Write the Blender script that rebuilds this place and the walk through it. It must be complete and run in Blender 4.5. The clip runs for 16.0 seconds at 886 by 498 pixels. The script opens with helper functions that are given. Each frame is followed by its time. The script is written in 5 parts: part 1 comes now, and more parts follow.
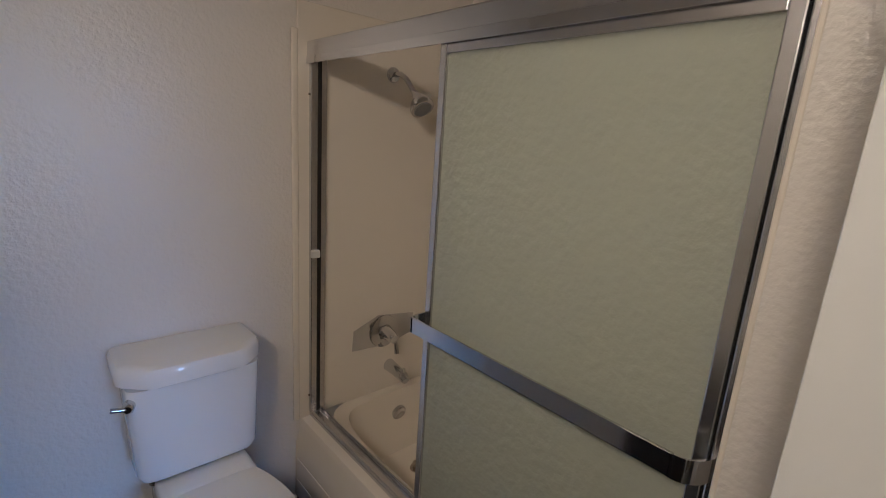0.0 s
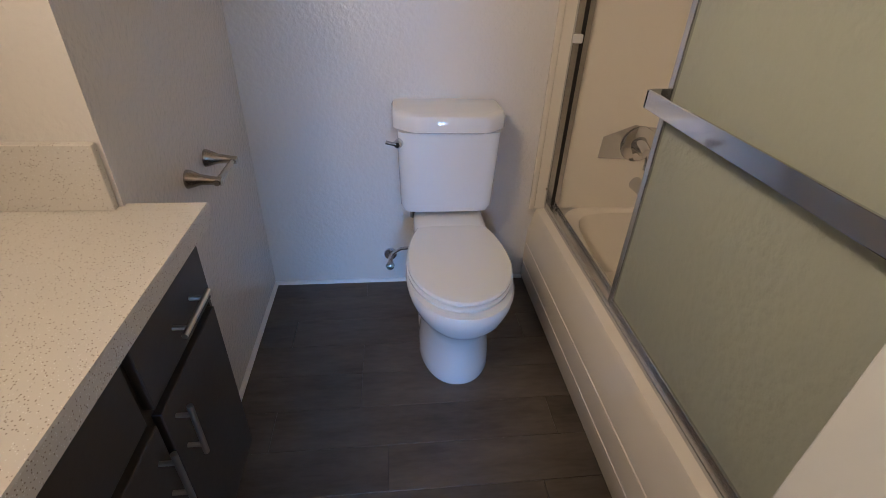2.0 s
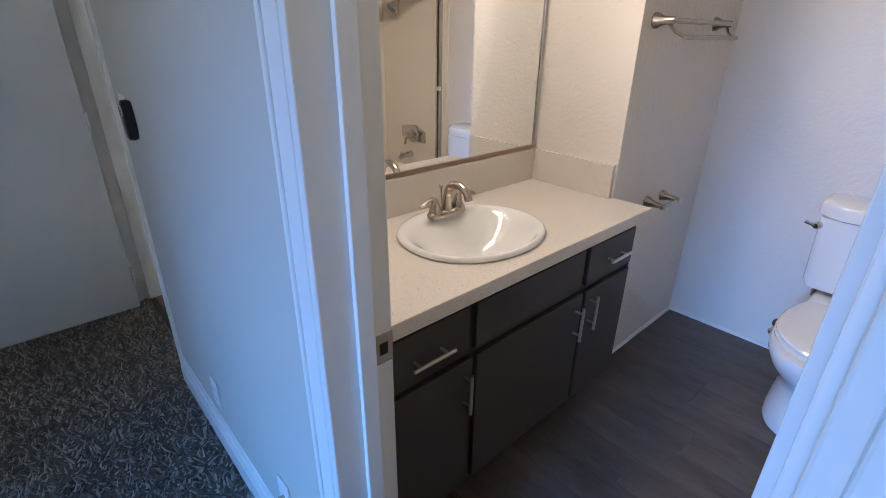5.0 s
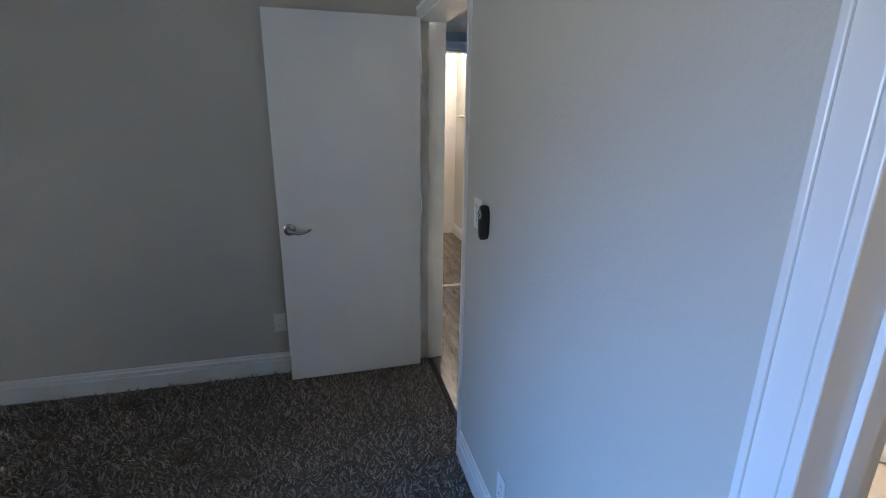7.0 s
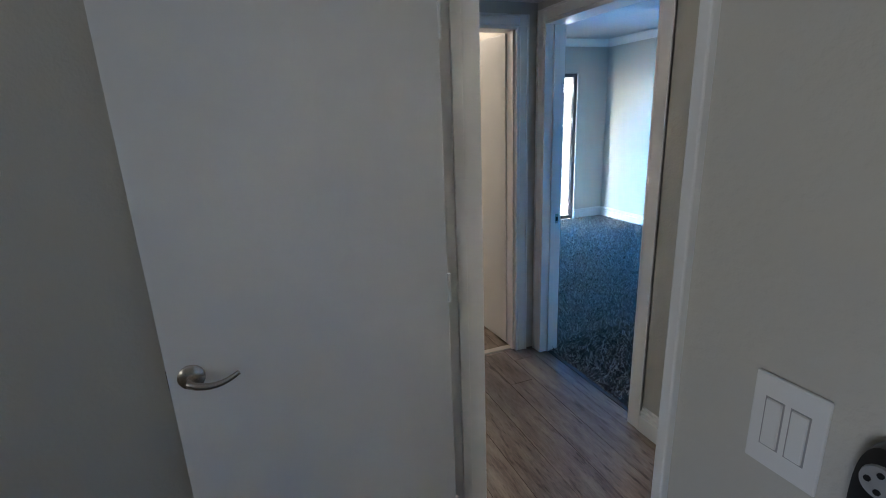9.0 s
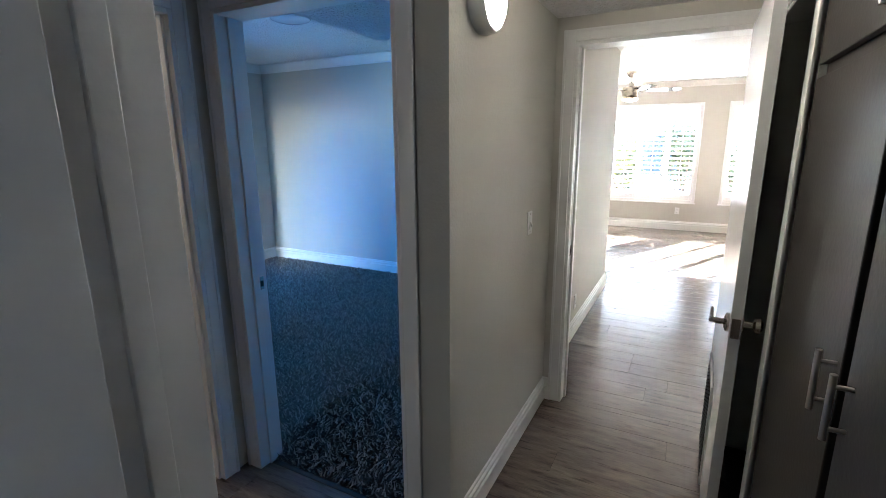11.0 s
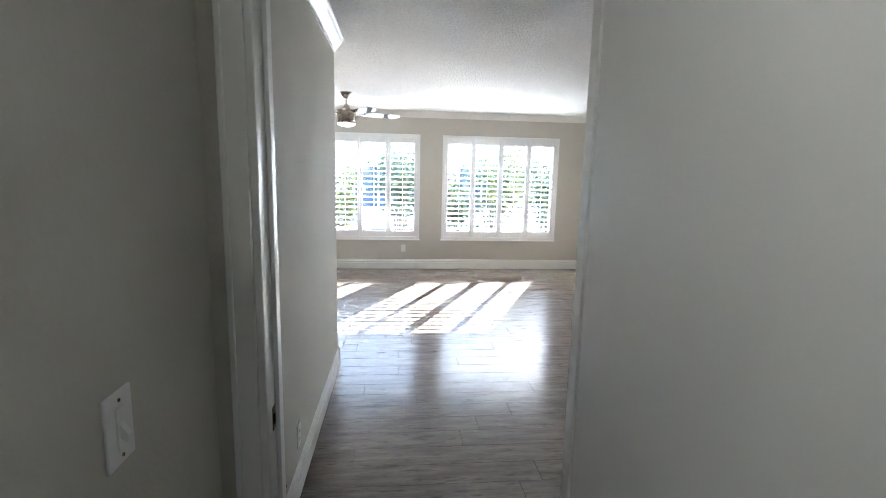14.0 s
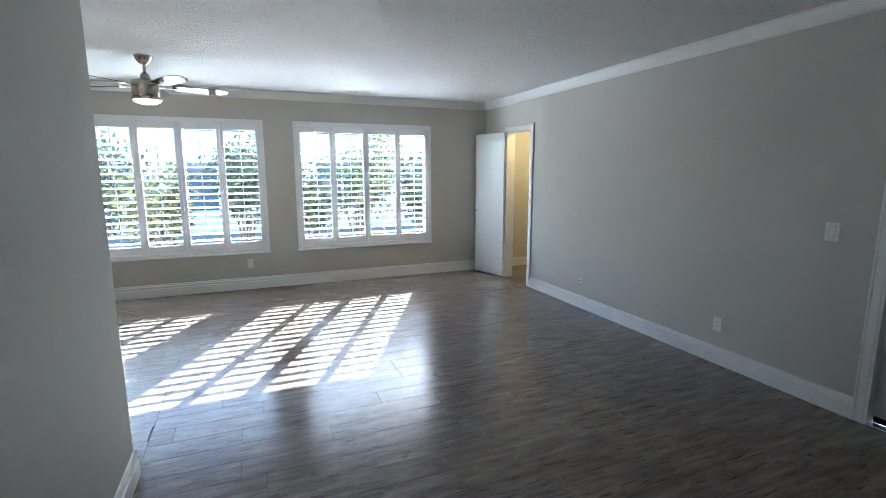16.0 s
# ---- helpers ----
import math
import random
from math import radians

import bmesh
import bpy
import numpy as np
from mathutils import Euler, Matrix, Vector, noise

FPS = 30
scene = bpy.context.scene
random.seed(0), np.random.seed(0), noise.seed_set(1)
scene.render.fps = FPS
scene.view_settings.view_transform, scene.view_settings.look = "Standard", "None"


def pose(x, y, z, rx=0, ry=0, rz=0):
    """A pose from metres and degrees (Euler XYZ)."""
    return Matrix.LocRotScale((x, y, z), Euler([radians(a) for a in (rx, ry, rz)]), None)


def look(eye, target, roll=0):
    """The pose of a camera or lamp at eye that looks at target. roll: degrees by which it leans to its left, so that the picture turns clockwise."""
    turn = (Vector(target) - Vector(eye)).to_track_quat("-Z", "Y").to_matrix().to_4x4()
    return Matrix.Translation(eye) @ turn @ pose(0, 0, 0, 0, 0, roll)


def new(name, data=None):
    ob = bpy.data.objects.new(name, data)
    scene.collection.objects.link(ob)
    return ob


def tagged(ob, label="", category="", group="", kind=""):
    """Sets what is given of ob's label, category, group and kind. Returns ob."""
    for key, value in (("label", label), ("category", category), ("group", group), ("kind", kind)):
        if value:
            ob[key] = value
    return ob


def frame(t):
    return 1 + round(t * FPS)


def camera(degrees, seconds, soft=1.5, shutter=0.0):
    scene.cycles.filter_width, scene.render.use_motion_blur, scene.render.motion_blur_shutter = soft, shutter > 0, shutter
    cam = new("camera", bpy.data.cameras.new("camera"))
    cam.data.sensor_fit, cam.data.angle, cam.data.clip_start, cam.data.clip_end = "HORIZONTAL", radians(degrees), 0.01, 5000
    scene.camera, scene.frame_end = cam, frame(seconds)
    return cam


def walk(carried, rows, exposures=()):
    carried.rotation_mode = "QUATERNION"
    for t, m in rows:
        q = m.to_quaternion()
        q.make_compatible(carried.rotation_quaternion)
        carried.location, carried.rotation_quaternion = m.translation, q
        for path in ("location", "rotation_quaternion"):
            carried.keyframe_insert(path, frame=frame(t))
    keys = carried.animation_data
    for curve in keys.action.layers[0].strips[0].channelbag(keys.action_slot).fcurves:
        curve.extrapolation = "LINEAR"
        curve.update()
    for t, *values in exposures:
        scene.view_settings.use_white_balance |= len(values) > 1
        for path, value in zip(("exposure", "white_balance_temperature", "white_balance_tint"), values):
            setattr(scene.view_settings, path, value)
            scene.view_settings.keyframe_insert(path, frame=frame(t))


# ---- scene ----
cam = camera(86.4, 16.0, soft=0.7)
PATH = [
    (0, (0.719, 0.663, 1.534), (2.028, 2.103, 1.073), 3.9),
    (0.5, (0.725, 0.652, 1.48), (2.023, 2.067, 0.921), 4.3),
    (1, (0.736, 0.618, 1.433), (1.888, 2.085, 0.712), 5.8),
    (1.5, (0.809, 0.539, 1.395), (1.548, 2.155, 0.478), 4.6),
    (2, (0.852, 0.497, 1.326), (1.06, 2.171, 0.252), 2.4),
    (2.5, (0.853, 0.42, 1.278), (0.654, 2.063, 0.155), 0.8),
    (3, (0.892, 0.279, 1.275), (0.396, 1.892, 0.202), 0.7),
    (3.2, (0.929, 0.223, 1.28), (0.313, 1.816, 0.239), 0.4),
    (5.3, (1.25, -0.368, 1.467), (-0.206, 0.761, 0.688), 0.8),
    (5.5, (1.294, -0.407, 1.478), (-0.233, 0.647, 0.731), 0.8),
    (6, (1.338, -0.509, 1.507), (-0.333, 0.367, 0.843), 1.2),
    (6.5, (1.258, -0.565, 1.516), (-0.534, 0.103, 0.933), 1.1),
    (7, (0.934, -0.568, 1.577), (-0.92, -0.082, 1.006), 0.8),
    (7.5, (0.614, -0.63, 1.572), (-1.278, -0.253, 1.043), 0.9),
    (8, (0.229, -0.7, 1.567), (-1.661, -0.306, 1.047), 0.5),
    (8.2, (0.082, -0.65, 1.571), (-1.803, -0.249, 1.035), -0.8),
    (10.3, (-1.01, -0.421, 1.532), (-2.321, 1.009, 1.045), -0.9),
    (10.5, (-1.072, -0.366, 1.546), (-2.281, 1.153, 1.067), -0.9),
    (11, (-1.16, -0.26, 1.539), (-2.065, 1.468, 1.095), -0.4),
    (11.5, (-1.301, -0.218, 1.574), (-1.804, 1.673, 1.165), 0.1),
    (12, (-1.365, -0.142, 1.608), (-1.57, 1.817, 1.264), 0.3),
    (12.5, (-1.37, 0.141, 1.614), (-1.353, 2.12, 1.325), 0.5),
    (13, (-1.377, 0.481, 1.588), (-1.255, 2.456, 1.302), 1.1),
    (13.5, (-1.432, 0.86, 1.566), (-1.264, 2.832, 1.275), 1.5),
    (14, (-1.431, 1.272, 1.533), (-1.237, 3.237, 1.22), 1.3),
    (14.5, (-1.42, 1.63, 1.525), (-1.195, 3.593, 1.215), 1.0),
    (15, (-1.446, 1.933, 1.525), (-1.106, 3.879, 1.208), 1.0),
    (15.5, (-1.428, 2.166, 1.521), (-0.877, 4.062, 1.202), 0.4),
    (16, (-1.284, 2.384, 1.507), (-0.539, 4.211, 1.181), -0.1),
]
walk(cam, [(t, look(eye, target, roll)) for t, eye, target, roll in PATH],
     exposures=[(0.0, 6.35, 5900, 9), (1.5, 6.65, 6500, 10), (2.5, 7.05, 6500, 10), (3.2, 7.2, 6250, 10), (5.3, 7.3, 5700, 10), (6.5, 7.33, 5800, 10), (8.2, 7.62, 6250, 10),
                (10.3, 6.35, 5900, 9), (11.5, 6.5, 5800, 10), (12.5, 6.45, 5950, 12), (13.2, 6.15, 6000, 11), (14.0, 5.5, 5400, 6), (14.5, 5.05, 5150, 4), (16.0, 4.68, 5050, 3)])

# ---- light ----
SUN_FROM = Vector((0.80, 1.63, 1.0)).normalized()
world = bpy.data.worlds.new("world")
scene.world = world
world.use_nodes = True
wn = world.node_tree
sky = wn.nodes.new("ShaderNodeTexSky")
sky.sky_type = "NISHITA"
sky.sun_disc = False
sky.sun_elevation = math.asin(SUN_FROM.z)
sky.sun_rotation = math.atan2(SUN_FROM.x, SUN_FROM.y)
wn.links.new(sky.outputs[0], wn.nodes["Background"].inputs[0])
wn.nodes["Background"].inputs[1].default_value = 0.105


def lamp(name, kind, energy, color, m, **kw):
    d = bpy.data.lights.new(name, kind)
    d.energy, d.color = energy, color
    if kind == "AREA":
        d.shape, d.size, d.size_y = "RECTANGLE", kw["size"], kw["size_y"]
        d.spread = radians(kw.get("spread", 180))
    if kind == "SUN":
        d.angle = radians(0.42)
    if kind == "POINT":
        d.shadow_soft_size = kw["radius"]
    ob = new(name, d)
    ob.matrix_world = m
    return ob


lamp("sun", "SUN", 4.2, (1.0, 0.93, 0.82), look(SUN_FROM * 30, (0, 0, 0)))
# daylight entering the openings of the two bedrooms
lamp("bedroom_window_skylight", "AREA", 0.225, (0.08, 0.38, 1.0), look((1.0, -3.74, 1.5), (1.05, 0.0, -0.25)), size=0.9, size_y=0.9, spread=58)
lamp("bedroom_window_daylight", "AREA", 0.10, (1.0, 0.99, 0.98), look((1.2, -3.70, 1.5), (0.8, 0.0, 2.2)), size=1.35, size_y=0.45, spread=100)
lamp("patio_door_daylight", "AREA", 0.62, (0.02, 0.325, 1.0), look((-6.14, 2.75, 1.2), (-2.7, 3.2, 0.1)), size=1.5, size_y=1.6, spread=128)
lamp("patio_garden_bounce", "AREA", 0.025, (0.75, 1.0, 0.45), look((-6.12, 2.3, 0.9), (-2.7, 4.33, 2.3)), size=0.8, size_y=0.5, spread=50)
# room lamps out of view: vanity, closet, second bathroom
lamp("vanity_lamp", "AREA", 0.074, (1.0, 0.79, 0.60), look((0.0, 0.62, 2.14), (1.6, 1.0, 0.75)), size=0.75, size_y=0.16, spread=175)
# Extra fill light added to brighten the tub; no such fixture is known.
lamp("tub_fill_light", "AREA", 0.025, (1.0, 0.79, 0.60), look((0.0, 0.45, 2.14), (1.95, 1.9, 1.15)), size=0.2, size_y=0.16, spread=82)
lamp("closet_lamp", "POINT", 1.1, (1.0, 0.66, 0.28), pose(2.5, 7.9, 2.2), radius=0.06)
lamp("second_bathroom_lamp", "POINT", 0.22, (1.0, 0.84, 0.68), pose(-4.25, 0.7, 2.2), radius=0.1)


# ---- materials ----
def mat(name, color, rough=0.6, metal=0.0, var=0.06, scale=6.0, bump=0.0, bump_scale=120.0, fine=0.0, stretch=(1, 1, 1),
        spec=0.5, emit=None, emit_strength=0.0, per_object=0.0, coat=0.0, transmission=0.0, ior=1.45, rough_var=0.0, streak=0.0):
    m = bpy.data.materials.new(name)
    m.use_nodes = True
    nt = m.node_tree
    n, link = nt.nodes, nt.links.new
    b = n["Principled BSDF"]
    b.inputs["Roughness"].default_value = rough
    b.inputs["Metallic"].default_value = metal
    b.inputs["Specular IOR Level"].default_value = spec
    b.inputs["Coat Weight"].default_value = coat
    b.inputs["Transmission Weight"].default_value = transmission
    b.inputs["IOR"].default_value = ior
    tc = n.new("ShaderNodeTexCoord")
    mp = n.new("ShaderNodeMapping")
    mp.inputs["Scale"].default_value = stretch
    link(tc.outputs["Object"], mp.inputs[0])
    vec = mp.outputs[0]
    oi = n.new("ShaderNodeObjectInfo")
    if per_object:
        add = n.new("ShaderNodeVectorMath")
        add.operation = "ADD"
        mul = n.new("ShaderNodeMath")
        mul.operation = "MULTIPLY"
        mul.inputs[1].default_value = 37.0
        link(oi.outputs["Random"], mul.inputs[0])
        link(mp.outputs[0], add.inputs[0])
        link(mul.outputs[0], add.inputs[1])
        vec = add.outputs[0]
    big = n.new("ShaderNodeTexNoise")
    big.inputs["Scale"].default_value = scale
    big.inputs["Detail"].default_value = 6
    big.inputs["Roughness"].default_value = 0.6
    link(vec, big.inputs[0])
    small = n.new("ShaderNodeTexNoise")
    small.inputs["Scale"].default_value = bump_scale
    small.inputs["Detail"].default_value = 3
    link(vec, small.inputs[0])
    hsv = n.new("ShaderNodeHueSaturation")
    hsv.inputs["Color"].default_value = (*color, 1)
    k = n.new("ShaderNodeMath")
    k.operation = "MULTIPLY_ADD"
    k.inputs[1].default_value = 2 * var
    k.inputs[2].default_value = 1 - var
    link(big.outputs[0], k.inputs[0])
    out = k.outputs[0]
    if fine:
        k2 = n.new("ShaderNodeMath")
        k2.operation = "MULTIPLY_ADD"
        k2.inputs[1].default_value = 2 * fine
        link(small.outputs[0], k2.inputs[0])
        k3 = n.new("ShaderNodeMath")
        k3.operation = "SUBTRACT"
        k3.inputs[1].default_value = fine
        link(k2.outputs[0], k3.inputs[0])
        link(out, k2.inputs[2])
        out = k3.outputs[0]
    if per_object:
        k4 = n.new("ShaderNodeMath")
        k4.operation = "MULTIPLY_ADD"
        k4.inputs[1].default_value = 2 * per_object
        link(oi.outputs["Random"], k4.inputs[0])
        link(out, k4.inputs[2])
        k5 = n.new("ShaderNodeMath")
        k5.operation = "SUBTRACT"
        k5.inputs[1].default_value = per_object
        link(k4.outputs[0], k5.inputs[0])
        out = k5.outputs[0]
    if streak:
        st = n.new("ShaderNodeTexNoise")
        st.inputs["Scale"].default_value = 9.0
        st.inputs["Detail"].default_value = 3
        link(vec, st.inputs[0])
        mr = n.new("ShaderNodeMapRange")
        mr.inputs["From Min"].default_value = 0.56
        mr.inputs["From Max"].default_value = 0.74
        mr.inputs["To Min"].default_value = 1.0
        mr.inputs["To Max"].default_value = 1.0 - streak
        link(st.outputs[0], mr.inputs["Value"])
        sm = n.new("ShaderNodeMath")
        sm.operation = "MULTIPLY"
        link(out, sm.inputs[0])
        link(mr.outputs[0], sm.inputs[1])
        out = sm.outputs[0]
    link(out, hsv.inputs["Value"])
    link(hsv.outputs[0], b.inputs["Base Color"])
    if rough_var:
        r = n.new("ShaderNodeMath")
        r.operation = "MULTIPLY_ADD"
        r.inputs[1].default_value = 2 * rough_var
        r.inputs[2].default_value = rough - rough_var
        link(big.outputs[0], r.inputs[0])
        link(r.outputs[0], b.inputs["Roughness"])
    if bump:
        bp = n.new("ShaderNodeBump")
        bp.inputs["Strength"].default_value = 1.0
        bp.inputs["Distance"].default_value = bump
        link(small.outputs[0], bp.inputs["Height"])
        link(bp.outputs[0], b.inputs["Normal"])
    if emit:
        b.inputs["Emission Color"].default_value = (*emit, 1)
        b.inputs["Emission Strength"].default_value = emit_strength
    return m


GREIGE = mat("greige_wall_paint", (0.553, 0.535, 0.48), 0.72, spec=0.3, var=0.03, scale=2.5, bump=0.0018, bump_scale=85)
BATHPAINT = mat("off_white_semigloss_paint", (0.76, 0.72, 0.67), 0.2, var=0.03, scale=2.0, bump=0.0028, bump_scale=70)
CEIL = mat("popcorn_ceiling", (0.74, 0.73, 0.71), 0.85, var=0.04, scale=4, bump=0.03, bump_scale=62, fine=0.16)
TRIM = mat("white_trim_gloss", (0.78, 0.78, 0.76), 0.3, var=0.02, scale=5, bump=0.0004, bump_scale=60)
DOORW = mat("white_door_paint", (0.74, 0.75, 0.74), 0.24, var=0.02, scale=3, bump=0.0004, bump_scale=40)
CARPET = mat("shag_carpet", (0.16, 0.144, 0.127), 0.95, var=0.25, scale=9, bump=0.03, bump_scale=75, fine=0.55, spec=0.1)
OAK = mat("grey_brown_laminate", (0.185, 0.15, 0.126), 0.20, var=0.95, scale=3.6, bump=0.0006, bump_scale=30, fine=0.32,
          stretch=(1.0, 5.5, 1), per_object=0.05, rough_var=0.05, streak=0.6, spec=0.55)
VINYL = mat("dark_brown_vinyl_plank", (0.10, 0.08, 0.065), 0.38, var=0.85, scale=3.0, bump=0.0005, bump_scale=24, fine=0.16,
            stretch=(0.8, 3.0, 1), per_object=0.04, rough_var=0.06, streak=0.25)
GAP = mat("dark_joint", (0.05, 0.04, 0.034), 0.8)
PORCELAIN = mat("white_porcelain", (0.80, 0.80, 0.79), 0.1, var=0.01, coat=0.3)
ACRYLIC = mat("almond_tub_acrylic", (0.80, 0.74, 0.65), 0.22, var=0.02)
CHROME = mat("polished_chrome", (0.62, 0.62, 0.63), 0.09, 1.0, var=0.03)
ALU = mat("brushed_aluminium", (0.62, 0.62, 0.63), 0.26, 1.0, var=0.06, scale=4, stretch=(1, 1, 12))
NICKEL = mat("brushed_nickel", (0.50, 0.45, 0.39), 0.27, 1.0, var=0.06)
QUARTZ = mat("speckled_quartz", (0.70, 0.66, 0.60), 0.25, var=0.03, fine=0.0)
SHAKER = mat("charcoal_cabinet_paint", (0.055, 0.047, 0.042), 0.42, var=0.08, scale=3, bump=0.0004, bump_scale=50)
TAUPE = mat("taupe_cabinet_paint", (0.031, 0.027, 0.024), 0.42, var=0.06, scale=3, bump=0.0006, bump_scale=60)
BLACK = mat("black_plastic", (0.012, 0.012, 0.013), 0.35)
# Near-black: shade of recesses, slots and closed voids put into the colour.
# The entry door sweep uses it as its rubber colour.
DARKIN = mat("shade_black_and_rubber", (0.018, 0.016, 0.015), 0.8)
PLASTIC = mat("white_plastic", (0.78, 0.78, 0.76), 0.35, var=0.01)
MIRROR = mat("mirror_silver", (0.92, 0.93, 0.92), 0.01, 1.0, var=0.0)
LAMPGLASS = mat("lit_frosted_glass", (0.9, 0.88, 0.84), 0.4, emit=(1.0, 0.86, 0.68), emit_strength=1.1)
FANGLASS = mat("dim_frosted_glass", (0.9, 0.88, 0.84), 0.4, emit=(1.0, 0.9, 0.8), emit_strength=0.3)


# ---- mesh helpers ----
def box(bm, x0, y0, z0, x1, y1, z1, bevel=0.0, seg=2):
    r = bmesh.ops.create_cube(bm, size=1)
    vs = r["verts"]
    sx, sy, sz = abs(x1 - x0), abs(y1 - y0), abs(z1 - z0)
    bmesh.ops.scale(bm, vec=(sx, sy, sz), verts=vs)
    bmesh.ops.translate(bm, vec=((x0 + x1) / 2, (y0 + y1) / 2, (z0 + z1) / 2), verts=vs)
    if bevel:
        es = list({e for v in vs for e in v.link_edges})
        bmesh.ops.bevel(bm, geom=es, offset=min(bevel, 0.45 * min(sx, sy, sz)), segments=seg, affect="EDGES", profile=0.5)
    return bm


def boxm(*a, **k):
    return box(bmesh.new(), *a, **k)


def tube(bm, pts, radius, sides=12, cap=True):
    """A round bar along points; radius may be a list."""
    pts = [Vector(p) for p in pts]
    rad = radius if isinstance(radius, (list, tuple)) else [radius] * len(pts)
    rings = []
    up = None
    for i, p in enumerate(pts):
        d = (pts[min(i + 1, len(pts) - 1)] - pts[max(i - 1, 0)]).normalized()
        if up is None:
            up = Vector((0, 0, 1)) if abs(d.z) < 0.9 else Vector((1, 0, 0))
        u = d.cross(up).normalized()
        v = u.cross(d).normalized()
        up = v
        rings.append([bm.verts.new(p + rad[i] * (math.cos(a) * u + math.sin(a) * v))
                      for a in [2 * math.pi * j / sides for j in range(sides)]])
    for a, b in zip(rings, rings[1:]):
        for j in range(sides):
            bm.faces.new((a[j], a[(j + 1) % sides], b[(j + 1) % sides], b[j]))
    if cap:
        bm.faces.new(rings[0][::-1])
        bm.faces.new(rings[-1])
    return bm


def tubem(*a, **k):
    return tube(bmesh.new(), *a, **k)


def loft(bm, rings, cap0=True, cap1=True):
    """Skin between closed rings of equal length."""
    rs = [[bm.verts.new(p) for p in r] for r in rings]
    n = len(rs[0])
    for a, b in zip(rs, rs[1:]):
        for j in range(n):
            bm.faces.new((a[j], a[(j + 1) % n], b[(j + 1) % n], b[j]))
    if cap0:
        bm.faces.new(rs[0][::-1])
    if cap1:
        bm.faces.new(rs[-1])
    return bm


def oval(cx, cy, z, a, b, n=40, power=2.0, front=1.0):
    """A superellipse ring; front squeezes the half with smaller y."""
    pts = []
    for i in range(n):
        t = 2 * math.pi * i / n
        c, s = math.cos(t), math.sin(t)
        x = a * math.copysign(abs(c) ** (2 / power), c)
        y = b * math.copysign(abs(s) ** (2 / power), s)
        if y < 0:
            y *= front
        pts.append((cx + x, cy + y, z))
    return pts


def profile(bm, pts, origin, along, out, length):
    """A moulding: pts are (out, up) pairs, swept from origin along a direction."""
    o, al, ou = Vector(origin), Vector(along), Vector(out)
    r0 = [o + ou * p + Vector((0, 0, q)) for p, q in pts]
    return loft(bm, [r0, [v + al * length for v in r0]])


def finish(bm, smooth=False):
    bmesh.ops.recalc_face_normals(bm, faces=bm.faces)
    if smooth:
        for f in bm.faces:
            f.smooth = True
        for e in bm.edges:
            if len(e.link_faces) == 2 and e.calc_face_angle(0) > radians(38):
                e.smooth = False


def part(name, bm, material, parent=None, label="", smooth=False):
    finish(bm, smooth)
    me = bpy.data.meshes.new(name)
    bm.to_mesh(me)
    bm.free()
    for m in (material if isinstance(material, (list, tuple)) else [material]):
        me.materials.append(m)
    ob = new(name, me)
    if parent is not None:
        ob.parent = parent
        ob.matrix_parent_inverse = parent.matrix_world.inverted()
    if label:
        ob["label"] = label
    return ob


def thing(name, label, category, at=(0, 0, 0), rz=0, group="", kind=""):
    e = new(name)
    e.matrix_world = pose(*at, 0, 0, rz)
    bpy.context.view_layer.update()
    return tagged(e, label, category, group, kind)


def lpart(name, bm, material, parent, label="", smooth=False):
    """A part built in its parent's own coordinates."""
    ob = part(name, bm, material, None, label, smooth)
    ob.parent = parent
    return ob


def structure(name, bm, material, label, category, smooth=False):
    return tagged(part(name, bm, material, None, "", smooth), label, category, "", "structure")


def wall(name, along, a0, a1, c0, c1, z0, z1, mats, openings=(), label="painted interior wall", parent=None):
    """A thick wall that runs along 'x' or 'y' from a0 to a1, with faces at c0 and c1; openings are (from, to, bottom, top).
    mats: paint of the c0 face, of the c1 face."""
    bm = bmesh.new()
    cuts_a = sorted({a0, a1, *[o[0] for o in openings], *[o[1] for o in openings]})
    cuts_z = sorted({z0, z1, *[o[2] for o in openings], *[o[3] for o in openings]})
    cuts_a = [a for a in cuts_a if a0 <= a <= a1]
    cuts_z = [z for z in cuts_z if z0 <= z <= z1]

    def solid(i, j):
        if not (0 <= i < len(cuts_a) - 1 and 0 <= j < len(cuts_z) - 1):
            return False
        ca, cz = (cuts_a[i] + cuts_a[i + 1]) / 2, (cuts_z[j] + cuts_z[j + 1]) / 2
        return not any(o[0] < ca < o[1] and o[2] < cz < o[3] for o in openings)

    def v(a, c, z):
        return bm.verts.new((a, c, z) if along == "x" else (c, a, z))

    for i in range(len(cuts_a) - 1):
        for j in range(len(cuts_z) - 1):
            if not solid(i, j):
                continue
            p, q, r, s = cuts_a[i], cuts_a[i + 1], cuts_z[j], cuts_z[j + 1]
            f0 = bm.faces.new([v(p, c0, r), v(q, c0, r), v(q, c0, s), v(p, c0, s)])
            f1 = bm.faces.new([v(p, c1, r), v(q, c1, r), v(q, c1, s), v(p, c1, s)])
            f0.material_index, f1.material_index = 0, 1
            for di, dj, e in ((-1, 0, ((p, r), (p, s))), (1, 0, ((q, r), (q, s))), (0, -1, ((p, r), (q, r))), (0, 1, ((p, s), (q, s)))):
                if not solid(i + di, j + dj):
                    f = bm.faces.new([v(e[0][0], c0, e[0][1]), v(e[1][0], c0, e[1][1]), v(e[1][0], c1, e[1][1]), v(e[0][0], c1, e[0][1])])
                    f.material_index = 0
    bmesh.ops.remove_doubles(bm, verts=bm.verts, dist=1e-5)
    return structure(name, bm, list(mats), label, "wall")


# ---- the large structure ----
HALL_Z, ROOM_Z, BATH_Z = 2.155, 2.49, 2.30
G2 = (GREIGE, GREIGE)
